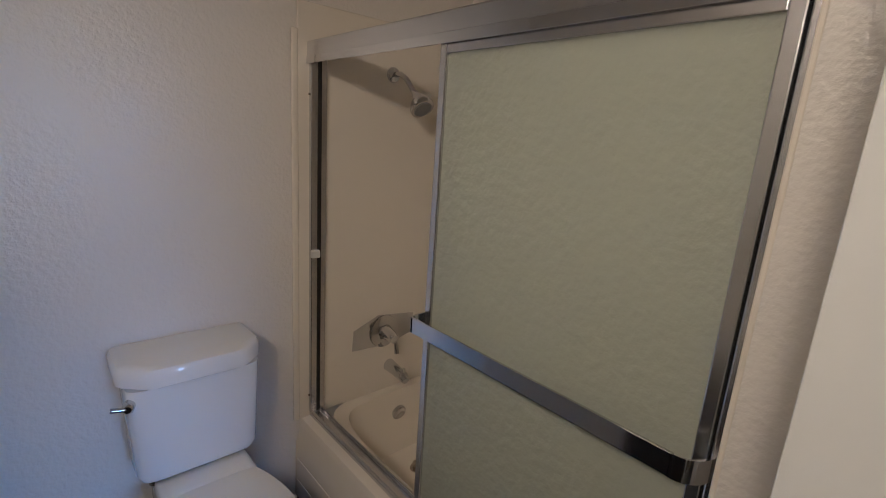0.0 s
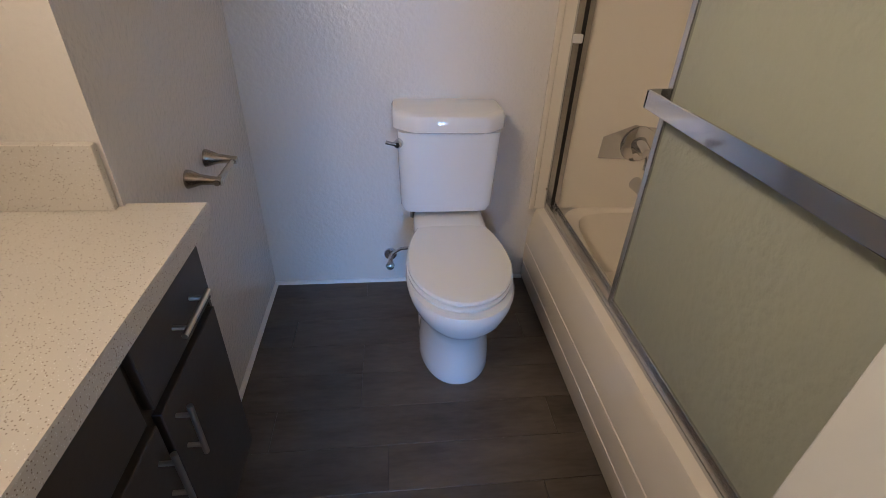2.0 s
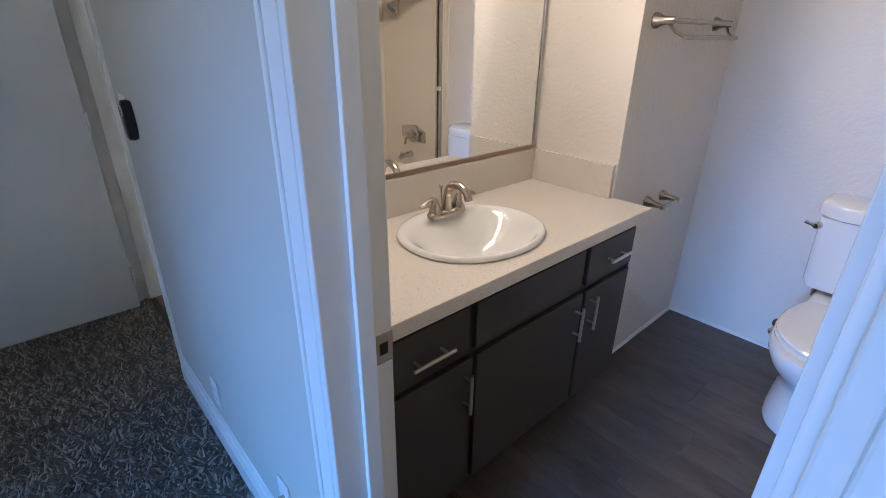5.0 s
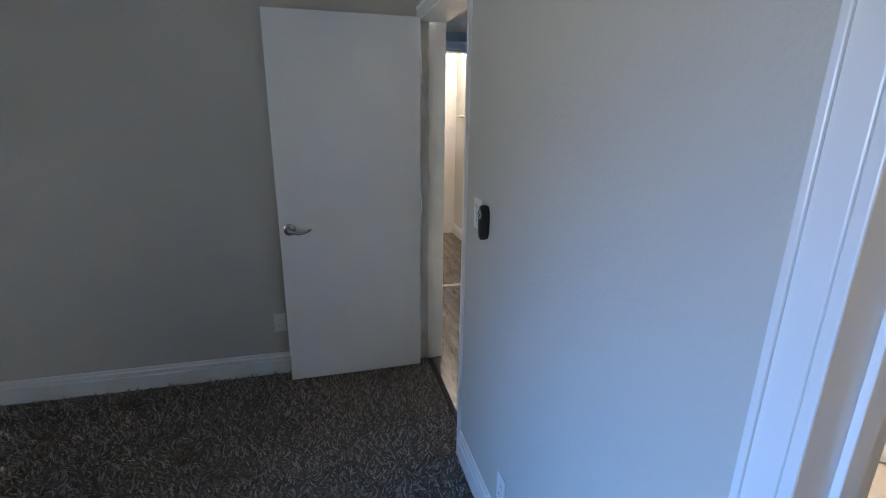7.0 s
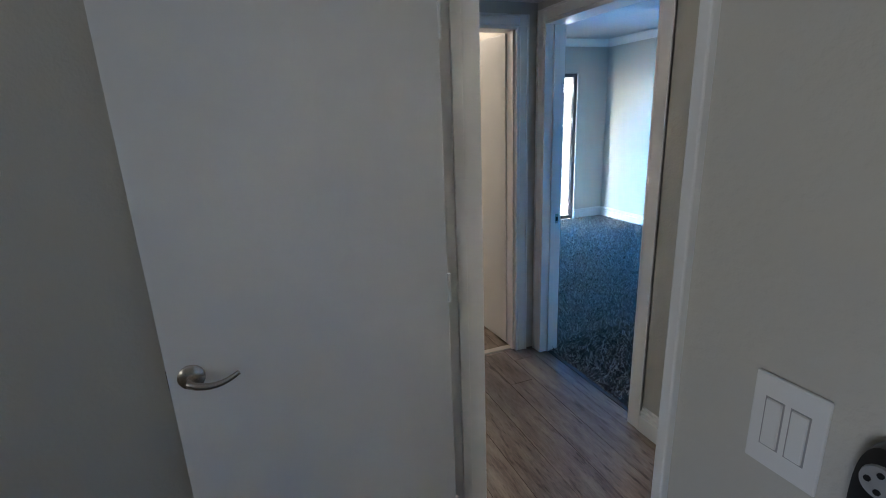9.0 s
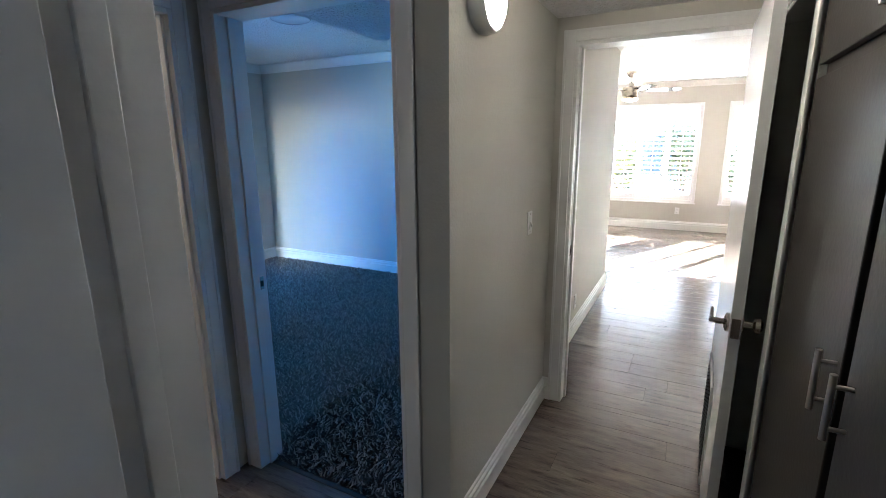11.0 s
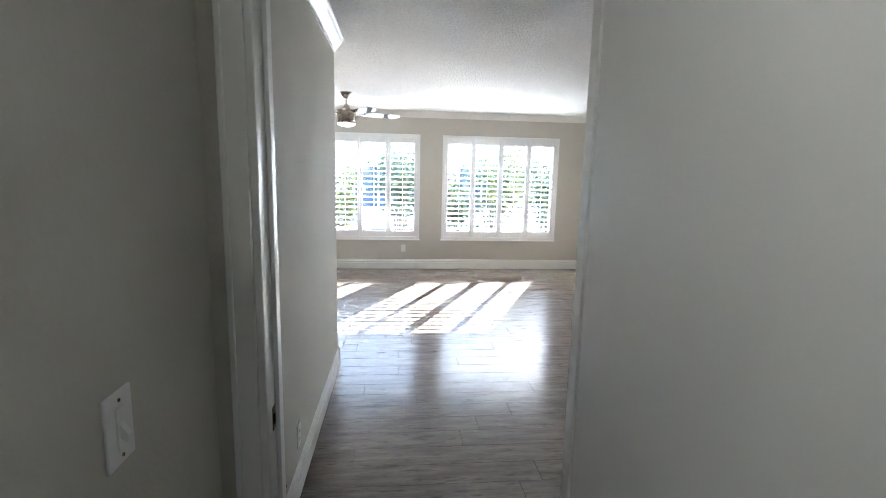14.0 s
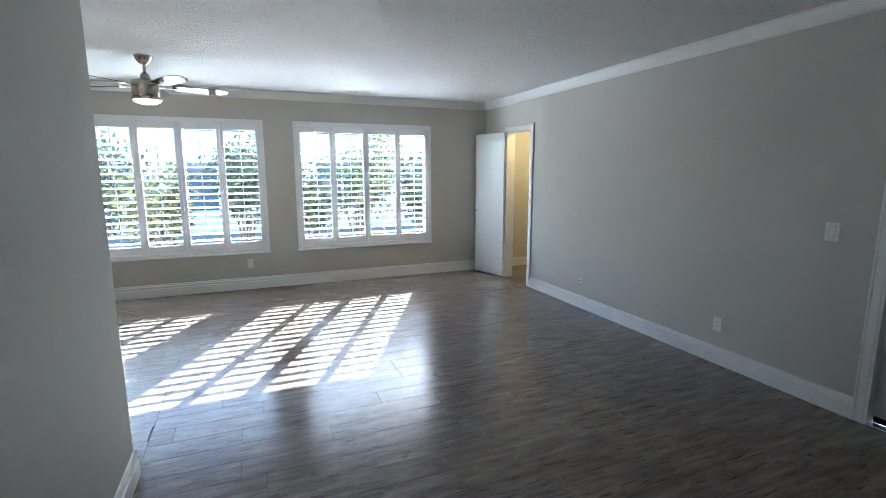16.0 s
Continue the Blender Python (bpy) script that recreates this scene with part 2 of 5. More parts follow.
# between bedroom A and hall / bathroom
wall("wall_bedroom_north", "x", -1.93, 3.6, 0.0, 0.13, 0, ROOM_Z, (GREIGE, BATHPAINT),
     [(-1.794, -0.86, 0, 2.04), (0.56, 1.203, 0, 2.04)])
wall("wall_bedroom_west", "y", -3.9, 0.0, -1.93, -1.81, 0, ROOM_Z, G2)
wall("wall_bedroom_south", "x", -1.93, 3.6, -3.9, -3.78, 0, ROOM_Z, G2, [(0.4, 1.9, 1.28, 1.78)])
wall("wall_bedroom_east", "y", -3.78, 0.0, 3.48, 3.6, 0, ROOM_Z, G2)
# vestibule and hall
wall("wall_vestibule_west", "y", 0.13, 1.105, -3.09, -2.97, 0, ROOM_Z, (BATHPAINT, GREIGE), [(0.25, 0.98, 0, 2.03)])
wall("wall_vestibule_south", "x", -3.09, -1.93, 0.01, 0.13, 0, ROOM_Z, G2)
wall("wall_bedroom_b_south", "x", -6.3, -1.85, 1.105, 1.215, 0, ROOM_Z, G2, [(-2.885, -2.033, 0, 2.045)])
wall("wall_hall_west", "y", 1.215, 2.357, -1.97, -1.85, 0, ROOM_Z, G2)
wall("wall_hall_north", "x", -1.97, -0.10, 2.357, 2.475, 0, ROOM_Z, G2, [(-1.75, -0.93, 0, 2.03)])
wall("wall_hall_east", "y", 1.426, 2.357, -0.88, -0.78, 0, ROOM_Z, G2, [(1.523, 2.325, 0, 2.03)])
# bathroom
# Faces towards the closed void are near-black, its shade put in the colour.
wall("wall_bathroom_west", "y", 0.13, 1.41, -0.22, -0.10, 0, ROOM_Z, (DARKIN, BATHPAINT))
wall("wall_bathroom_alcove_end", "x", -0.22, 0.31, 1.41, 1.47, 0, ROOM_Z, (BATHPAINT, BATHPAINT))
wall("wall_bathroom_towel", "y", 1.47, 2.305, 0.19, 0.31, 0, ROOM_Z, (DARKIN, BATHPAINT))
wall("wall_bathroom_north", "x", -0.10, 2.45, 2.305, 2.425, 0, ROOM_Z, (BATHPAINT, GREIGE))
wall("wall_bathroom_east", "y", 0.13, 2.305, 2.29, 2.41, 0, ROOM_Z, (BATHPAINT, GREIGE))
wall("wall_tub_end", "x", 1.455, 2.29, 0.70, 0.825, 0, ROOM_Z, (BATHPAINT, BATHPAINT))
# living room
wall("wall_living_west", "y", 2.475, 4.96, -2.02, -1.90, 0, ROOM_Z, G2)
wall("wall_living_south", "x", -0.10, 2.18, 2.43, 2.475, 0, ROOM_Z, G2)
wall("wall_living_east", "y", 2.475, 8.86, 2.06, 2.18, 0, ROOM_Z, G2, [(2.95, 3.87, 0, 2.05), (7.61, 8.23, 0, 2.04)])
WIN = [(-2.93, -1.13, 0.53, 2.09), (-0.675, 1.125, 0.53, 2.09)]
wall("wall_living_north", "x", -5.2, 3.2, 8.86, 9.02, 0, ROOM_Z, G2, WIN)
wall("wall_dining_west", "y", 4.84, 8.86, -5.2, -5.08, 0, ROOM_Z, G2)
wall("wall_dining_south", "x", -5.08, -2.02, 4.84, 4.96, 0, ROOM_Z, G2)
# closets behind
wall("wall_closet_east", "y", 7.3, 8.86, 3.1, 3.2, 0, ROOM_Z, G2)
wall("wall_closet_south", "x", 2.18, 3.1, 7.3, 7.4, 0, ROOM_Z, G2)
# Air closet walls are near-black: the unlit interior's shade is painted on.
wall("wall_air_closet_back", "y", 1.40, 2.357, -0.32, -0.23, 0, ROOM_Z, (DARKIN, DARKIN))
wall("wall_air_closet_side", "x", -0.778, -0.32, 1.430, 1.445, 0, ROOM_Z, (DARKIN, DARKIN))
# bedroom B
wall("wall_bedroom_b_west", "y", 1.215, 4.45, -6.3, -6.18, 0, ROOM_Z, G2, [(2.03, 3.83, 0, 2.05)])
wall("wall_bedroom_b_north", "x", -6.18, -2.02, 4.33, 4.45, 0, ROOM_Z, G2)
# second bathroom
wall("wall_second_bath_south", "x", -5.0, -3.09, -1.0, -0.9, 0, ROOM_Z, (BATHPAINT, BATHPAINT))
wall("wall_second_bath_west", "y", -0.9, 1.105, -5.0, -4.9, 0, ROOM_Z, (BATHPAINT, BATHPAINT))
wall("wall_second_bath_east", "y", -0.9, 0.13, -3.09, -2.97, 0, ROOM_Z, (BATHPAINT, BATHPAINT))


def slab(name, x0, y0, x1, y1, z0, z1, material, label, category):
    return structure(name, boxm(x0, y0, z0, x1, y1, z1), material, label, category)


for nm, x0, y0, x1, y1 in (("ceiling_bedroom", -1.81, -3.78, 3.48, 0.0), ("ceiling_living", -2.02, 2.475, 3.1, 8.86), ("ceiling_dining", -5.08, 4.84, -2.02, 8.86),
                           ("ceiling_bedroom_b", -6.18, 1.215, -2.02, 4.33), ("ceiling_second_bathroom", -4.9, -0.9, -3.09, 1.105)):
    slab(nm, x0, y0, x1, y1, ROOM_Z, ROOM_Z + 0.1, CEIL, "white popcorn textured ceiling", "ceiling")
slab("ceiling_hall", -2.97, 0.13, -0.22, 2.357, HALL_Z, HALL_Z + 0.1, CEIL, "low white popcorn textured hall ceiling", "ceiling")
slab("ceiling_bathroom", -0.10, 0.13, 2.29, 2.305, BATH_Z, BATH_Z + 0.1, BATHPAINT, "smooth off-white bathroom ceiling", "ceiling")
slab("roof_slab", -6.4, -4.0, 3.7, 9.1, ROOM_Z + 0.11, ROOM_Z + 0.3, GREIGE, "plain roof slab over the rooms", "roof")

carpet_a = slab("floor_bedroom", -1.81, -3.78, 3.48, 0.06, -0.08, 0.0, CARPET, "dark grey-brown shag carpet in the bedroom", "floor")
carpet_b = slab("floor_bedroom_b", -6.18, 1.16, -2.02, 4.33, -0.08, 0.0, CARPET, "dark grey-brown shag carpet in the second bedroom", "floor")
floor_bath = slab("floor_bathroom", -0.10, 0.06, 2.29, 2.305, -0.08, -0.006, GAP, "dark brown wood-look vinyl plank floor", "floor")
floor_hall = slab("floor_hall", -4.9, 0.06, -0.22, 2.42, -0.085, -0.006, GAP, "grey-brown wood laminate hall floor", "floor")
slab("floor_dining", -5.08, 4.9, -2.0, 8.86, -0.08, -0.006, GAP, "grey-brown wood laminate dining floor", "floor")
slab("floor_second_bathroom", -4.9, -0.9, -3.09, 0.06, -0.085, 0.0, VINYL, "dark brown vinyl floor of the second bathroom", "floor")
floor_living = slab("floor_living", -2.0, 2.42, 3.1, 8.86, -0.08, -0.006, GAP, "grey-brown wood laminate living room floor", "floor")
ground = structure("ground", boxm(-300, -300, -0.4, 300, 300, -0.25), mat("outdoor_paving", (0.10, 0.088, 0.08), 0.9, var=0.15, scale=0.6),
                   "dull brown paving outside the windows", "ground")
# Parapet top is raised to let less sky light into the second bedroom.
structure("balcony_parapet", boxm(-7.75, 0.5, -0.25, -7.6, 5.6, 1.86), GREIGE, "solid stucco balcony parapet outside the patio door", "parapet")
# Unseen slab added over the balcony to block the sky.
structure("balcony_roof", boxm(-8.6, 0.2, 2.06, -6.32, 5.8, 2.3), GREIGE, "unseen slab added outside the patio door to cut sky light", "roof")
# Unseen wall added to block sky light; cabinet paint keeps its bounce low.
structure("neighbour_wall", boxm(-3.0, -5.4, -0.25, 6.5, -5.2, 6.5), TAUPE, "plain unseen wall added behind the bedroom to block the sky", "wall")
# Overhang added out of view to keep the sky off the bedroom window.
structure("eave", boxm(-2.0, -5.1, 2.45, 3.7, -3.92, 2.6), GREIGE, "plain unseen slab added over the bedroom window to cut sky light", "eave")


# ---- trim: door frames, baseboards, crown ----
def door_frame(name, label, along, a0, a1, c0, c1, top, w=0.06, faces=(1, 1), left=True, right=True, stop=0.0):
    """Jamb lining and casings round an opening from a0 to a1 in a wall with faces c0 < c1."""
    root = tagged(new(name), label, "door frame", "", "structure")
    t = 0.015

    def b(p0, q0, z0, p1, q1, z1, bev=0.003):
        return boxm(p0, q0, z0, p1, q1, z1, bevel=bev) if along == "x" else boxm(q0, p0, z0, q1, p1, z1, bevel=bev)

    lo, hi = c0 - (t if faces[0] else 0) + 0.001, c1 + (t if faces[1] else 0) - 0.001
    part("jamb", b(a0 - 0.001, lo, 0, a0 + 0.018, hi, top), TRIM, root)
    part("jamb", b(a1 - 0.018, lo, 0, a1 + 0.001, hi, top), TRIM, root)
    part("head_jamb", b(a0 + 0.018, lo, top - 0.018, a1 - 0.018, hi, top + 0.001), TRIM, root)
    if stop:
        part("door_stop", b(a0 + 0.018, stop, 0, a0 + 0.03, stop + 0.035, top - 0.018, 0.002), TRIM, root)
        part("door_stop", b(a1 - 0.03, stop, 0, a1 - 0.018, stop + 0.035, top - 0.018, 0.002), TRIM, root)
    for on, c, s in ((faces[0], c0, -1), (faces[1], c1, 1)):
        if not on:
            continue
        d0, d1, d2 = (c + s * 0.001, c + s * t, c + s * (t + 0.005))
        if left:
            part("casing", b(a0 - w, min(d0, d1), 0, a0 - 0.001, max(d0, d1), top + w), TRIM, root)
            part("casing_bead", b(a0 - w, min(d0, d2), 0, a0 - w + 0.014, max(d0, d2), top + w), TRIM, root)
        if right:
            part("casing", b(a1 + 0.001, min(d0, d1), 0, a1 + w, max(d0, d1), top + w), TRIM, root)
            part("casing_bead", b(a1 + w - 0.014, min(d0, d2), 0, a1 + w, max(d0, d2), top + w), TRIM, root)
        part("head_casing", b(a0, min(d0, d1), top + 0.002, a1, max(d0, d1), top + w), TRIM, root)
        part("head_bead", b(a0, min(d0, d2), top + w - 0.014, a1, max(d0, d2), top + w), TRIM, root)
    return root


BASE = [(0, 0), (0.019, 0), (0.019, 0.086), (0.011, 0.090), (0.011, 0.097), (0.016, 0.101), (0.016, 0.114), (0.007, 0.119), (0.007, 0.131), (0, 0.136)]
CROWN = [(0, -0.095), (0.01, -0.095), (0.014, -0.08), (0.03, -0.06), (0.05, -0.035), (0.062, -0.014), (0.075, -0.01), (0.075, 0), (0, 0)]
QUARTER = [(0, 0), (0.014, 0), (0.012, 0.008), (0.007, 0.013), (0, 0.014)]


def moulding(name, pts, x0, y0, x1, y1, z, out, label, scale=1.0):
    v = Vector((x1 - x0, y1 - y0, 0))
    bm = profile(bmesh.new(), [(p * scale, q * scale) for p, q in pts], (x0, y0, z), v.normalized(), (*out, 0), v.length)
    return structure(name, bm, TRIM, label, "trim")


def base(x0, y0, x1, y1, out, scale=1.0):
    moulding("baseboard", BASE, x0, y0, x1, y1, 0.001, out, "white stepped wooden baseboard along the wall", scale)


def crown(x0, y0, x1, y1, out):
    moulding("crown_trim", CROWN, x0, y0, x1, y1, ROOM_Z - 0.001, out, "white crown moulding under the ceiling")


door_frame("door_frame_bedroom", "white painted door frame of the bedroom", "x", -1.794, -0.86, 0.0, 0.13, 2.04, w=0.055, stop=0.045, left=False, right=False)
for y0, y1, x0 in ((0.131, 0.145, -1.85), (-0.015, -0.001, -1.809)):
    structure("door_casing", boxm(x0, y0, 0.0, -1.795, y1, 2.095, bevel=0.003), TRIM, "white painted casing beside the bedroom door", "trim")
door_frame("door_frame_bathroom", "white painted door frame of the bathroom", "x", 0.56, 1.203, 0.0, 0.13, 2.04, w=0.06, faces=(1, 0), stop=0.05)
door_frame("door_frame_second_bathroom", "white painted door frame of the second bathroom", "y", 0.25, 0.98, -3.09, -2.97, 2.03, faces=(0, 1), stop=-3.02)
door_frame("door_frame_second_bedroom", "white painted door frame of the second bedroom", "x", -2.885, -2.033, 1.105, 1.215, 2.045, w=0.065, stop=1.145)
door_frame("door_frame_living", "white painted door frame between hall and living room", "x", -1.75, -0.93, 2.357, 2.475, 2.03, stop=2.41)
door_frame("door_frame_air_closet", "white painted frame of the air closet", "y", 1.523, 2.325, -0.88, -0.78, 2.03, w=0.095, faces=(1, 0), right=False)
door_frame("door_frame_closet", "white painted closet door frame", "y", 7.61, 8.23, 2.06, 2.18, 2.04, faces=(1, 0))
door_frame("door_frame_entry", "white painted entry door frame", "y", 2.95, 3.87, 2.06, 2.18, 2.05, faces=(1, 0))

base(-0.858, 0.0, 0.499, 0.0, (0, -1))
base(1.264, 0.0, 3.48, 0.0, (0, -1))
base(-1.81, -3.78, -1.81, -0.02, (1, 0))
base(-1.81, -3.78, 3.48, -3.78, (0, 1))
base(-1.85, 1.09, -1.85, 2.357, (1, 0))
base(-1.966, 1.105, -1.834, 1.105, (0, -1))
base(-1.85, 2.357, -1.81, 2.357, (0, -1))
base(-1.90, 2.475, -1.90, 4.975, (1, 0))
base(-5.08, 4.96, -1.885, 4.96, (0, 1))
base(-5.08, 8.86, 2.06, 8.86, (0, -1), 1.12)
base(2.06, 3.93, 2.06, 7.545, (-1, 0))
base(2.06, 8.295, 2.06, 8.86, (-1, 0))
base(2.06, 2.475, 2.06, 2.89, (-1, 0))
base(-0.865, 2.475, 2.06, 2.475, (0, 1))
base(3.1, 7.4, 3.1, 8.86, (-1, 0))
base(2.18, 8.86, 3.1, 8.86, (0, -1))
base(-6.18, 4.33, -2.02, 4.33, (0, -1))
base(-6.18, 1.215, -6.18, 2.03, (1, 0))
base(-6.18, 3.83, -6.18, 4.33, (1, 0))
base(-4.9, 1.105, -3.09, 1.105, (0, -1))
crown(-1.90, 2.475, -1.90, 4.96, (1, 0))
crown(-5.08, 4.96, -1.9, 4.96, (0, 1))
crown(-5.08, 8.86, 2.06, 8.86, (0, -1))
crown(2.06, 2.475, 2.06, 8.86, (-1, 0))
crown(-1.9, 2.475, 2.06, 2.475, (0, 1))
crown(-6.18, 4.33, -2.02, 4.33, (0, -1))
crown(-6.18, 1.215, -6.18, 4.33, (1, 0))
moulding("trim_quarter_round", QUARTER, 0.31, 1.47, 0.31, 2.305, 0.0, (1, 0), "thin white quarter-round trim at the bathroom floor")
moulding("trim_quarter_round", QUARTER, 0.31, 2.305, 1.46, 2.305, 0.0, (0, -1), "thin white quarter-round trim at the bathroom floor")
structure("threshold_strip", boxm(-1.775, 0.045, -0.004, -0.91, 0.075, 0.006, bevel=0.003), GAP, "dark threshold strip between carpet and laminate", "threshold")
structure("threshold_strip", boxm(-2.87, 1.15, -0.004, -2.05, 1.175, 0.005, bevel=0.003), GAP, "dark threshold strip between carpet and laminate", "threshold")
structure("threshold_strip", boxm(-3.05, 0.268, -0.004, -3.0, 0.962, 0.006, bevel=0.003), mat("pale_metal_strip", (0.5, 0.45, 0.38), 0.4, 0.6), "pale threshold strip at the second bathroom", "threshold")


# ---- doors ----
def lever(parent, x, y, z, nx, dirx, m=NICKEL, axis="x"):
    """Rose and curved lever on a leaf lying in its own xz plane; nx is the outward y sign, dirx the lever's way."""
    h = lpart("rose", tubem([(x, y, z), (x, y + nx * 0.008, z), (x, y + nx * 0.014, z)], [0.033, 0.033, 0.02], 20), m, parent, "round satin nickel rose", True)
    pts, rad = [], []
    pts.append((x, y + nx * 0.01, z))
    pts.append((x, y + nx * 0.045, z))
    rad += [0.010, 0.011]
    for i in range(1, 9):
        u = i / 8
        pts.append((x + dirx * 0.115 * u, y + nx * (0.052 - 0.004 * u), z - 0.016 * math.sin(u * 2.9) + 0.012 * u * u))
        rad.append(0.0105 - 0.004 * u)
    lpart("lever_handle", tubem(pts, rad, 10), m, parent, "curved satin nickel lever handle", True)


def knob(parent, x, y, z, ny, m=NICKEL):
    lpart("knob", tubem([(x, y, z), (x, y + ny * 0.006, z), (x, y + ny * 0.01, z), (x, y + ny * 0.035, z), (x, y + ny * 0.042, z), (x, y + ny * 0.056, z), (x, y + ny * 0.064, z)],
                        [0.03, 0.03, 0.013, 0.012, 0.024, 0.027, 0.016], 18), m, parent, "satin nickel door knob", True)


def leaf(name, label, hinge, rz, width, height=2.02, thick=0.035, hinges=True, hinge_side=1):
    """A flush door; its leaf runs from the hinge along +x of its own, with faces at y 0 and thick."""
    root = thing(name, label, "door", (hinge[0], hinge[1], 0), rz)
    lpart("door_leaf", boxm(0.002, 0, 0.012, width, thick, height, bevel=0.002), DOORW, root)
    if hinges:
        for z in (0.22, 1.05, 1.8):
            y = thick + 0.004 if hinge_side > 0 else -0.004
            lpart("hinge", tubem([(0, y, z - 0.045), (0, y, z + 0.045)], 0.006, 8), DOORW, root, "painted hinge knuckle", True)
    return root


# bedroom A door, open against the west wall
dA = leaf("bedroom_door", "white flush door standing open against the bedroom wall", (-1.730, -0.016), -89.0, 0.785, 2.03, hinge_side=1)
lever(dA, 0.73, 0.035, 0.935, 1, -1)
lever(dA, 0.73, 0.0, 0.935, -1, -1)
lpart("latch_plate", boxm(0.785, 0.006, 0.905, 0.7875, 0.029, 0.962, bevel=0.001), NICKEL, dA)
# bathroom door, open into the bathroom
dB = leaf("bathroom_door", "white flush door standing open into the bathroom", (1.190, 0.135), 82.7, 0.597, 2.03, hinge_side=-1)
lever(dB, 0.537, 0.035, 0.888, 1, -1)
lever(dB, 0.537, 0.0, 0.888, -1, -1)
lpart("latch_plate", boxm(0.597, 0.006, 0.86, 0.5995, 0.029, 0.918, bevel=0.001), NICKEL, dB)
# second bathroom door
dC = leaf("second_bathroom_door", "white flush door open into the second bathroom", (-3.075, 0.985), 183.0, 0.58, 2.01, hinge_side=-1)
knob(dC, 0.51, 0.035, 0.93, 1)
# hall door to the living room, standing open
dD = leaf("hall_door", "white hall door with a low return grille, standing open", (-0.985, 2.335), -90.9, 0.83, 2.02, hinges=False)
lever(dD, 0.768, 0.0, 0.92, -1, -1)
knob(dD, 0.768, 0.035, 0.92, 1)
lpart("latch_plate", boxm(0.83, 0.004, 0.885, 0.833, 0.031, 0.955, bevel=0.001), NICKEL, dD)
g = lpart("return_grille", boxm(0.11, -0.01, 0.06, 0.49, -0.001, 0.53, bevel=0.004), TRIM, dD, "white stamped metal return grille")
# Slots are near-black bars on the face, their shade put in the colour.
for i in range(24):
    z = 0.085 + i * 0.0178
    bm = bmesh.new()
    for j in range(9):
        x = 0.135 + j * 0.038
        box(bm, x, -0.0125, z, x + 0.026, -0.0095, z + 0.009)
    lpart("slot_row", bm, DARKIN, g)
# closet door in the living room
dE = leaf("closet_door", "white flush closet door swung wide open beside the window wall", (2.045, 8.235), 106.5, 0.575, 2.03, hinge_side=-1)
lpart("knob", tubem([(0.54, 0.035, 0.93), (0.54, 0.05, 0.93), (0.54, 0.058, 0.93), (0.54, 0.068, 0.93)], [0.006, 0.006, 0.014, 0.009], 12), NICKEL, dE, "small round nickel knob", True)
# entry door
dF = thing("entry_door", "white painted entry door, closed", "door", (2.10, 2.97, 0))
lpart("door_leaf", boxm(0, 0, 0.03, 0.045, 0.88, 2.03, bevel=0.002), DOORW, dF)
lpart("sweep", boxm(-0.008, 0.01, 0.02, -0.001, 0.87, 0.055, bevel=0.002), DARKIN, dF, "dark rubber door sweep")
structure("entry_threshold", boxm(2.03, 2.97, 0.0, 2.12, 3.85, 0.018, bevel=0.004), ALU, "worn metal threshold under the entry door", "threshold")


def strike(label, bm1, bm2):
    r = thing("strike_plate", label, "strike plate")
    part("plate", bm1, NICKEL, r)
    part("hole", bm2, DARKIN, r)


strike("brushed nickel strike plate let into the door jamb", boxm(0.578, 0.088, 0.88, 0.5805, 0.128, 0.945, bevel=0.001), boxm(0.5795, 0.098, 0.90, 0.5815, 0.116, 0.925))
strike("brushed nickel strike plate let into the door jamb", boxm(-2.867, 1.185, 0.88, -2.8645, 1.21, 0.94, bevel=0.001), boxm(-2.8655, 1.19, 0.895, -2.8635, 1.205, 0.92))
strike("brushed nickel strike plate let into the door jamb", boxm(-1.732, 2.38, 0.9, -1.7295, 2.405, 0.96, bevel=0.001), boxm(-1.7305, 2.385, 0.915, -1.7285, 2.4, 0.94))


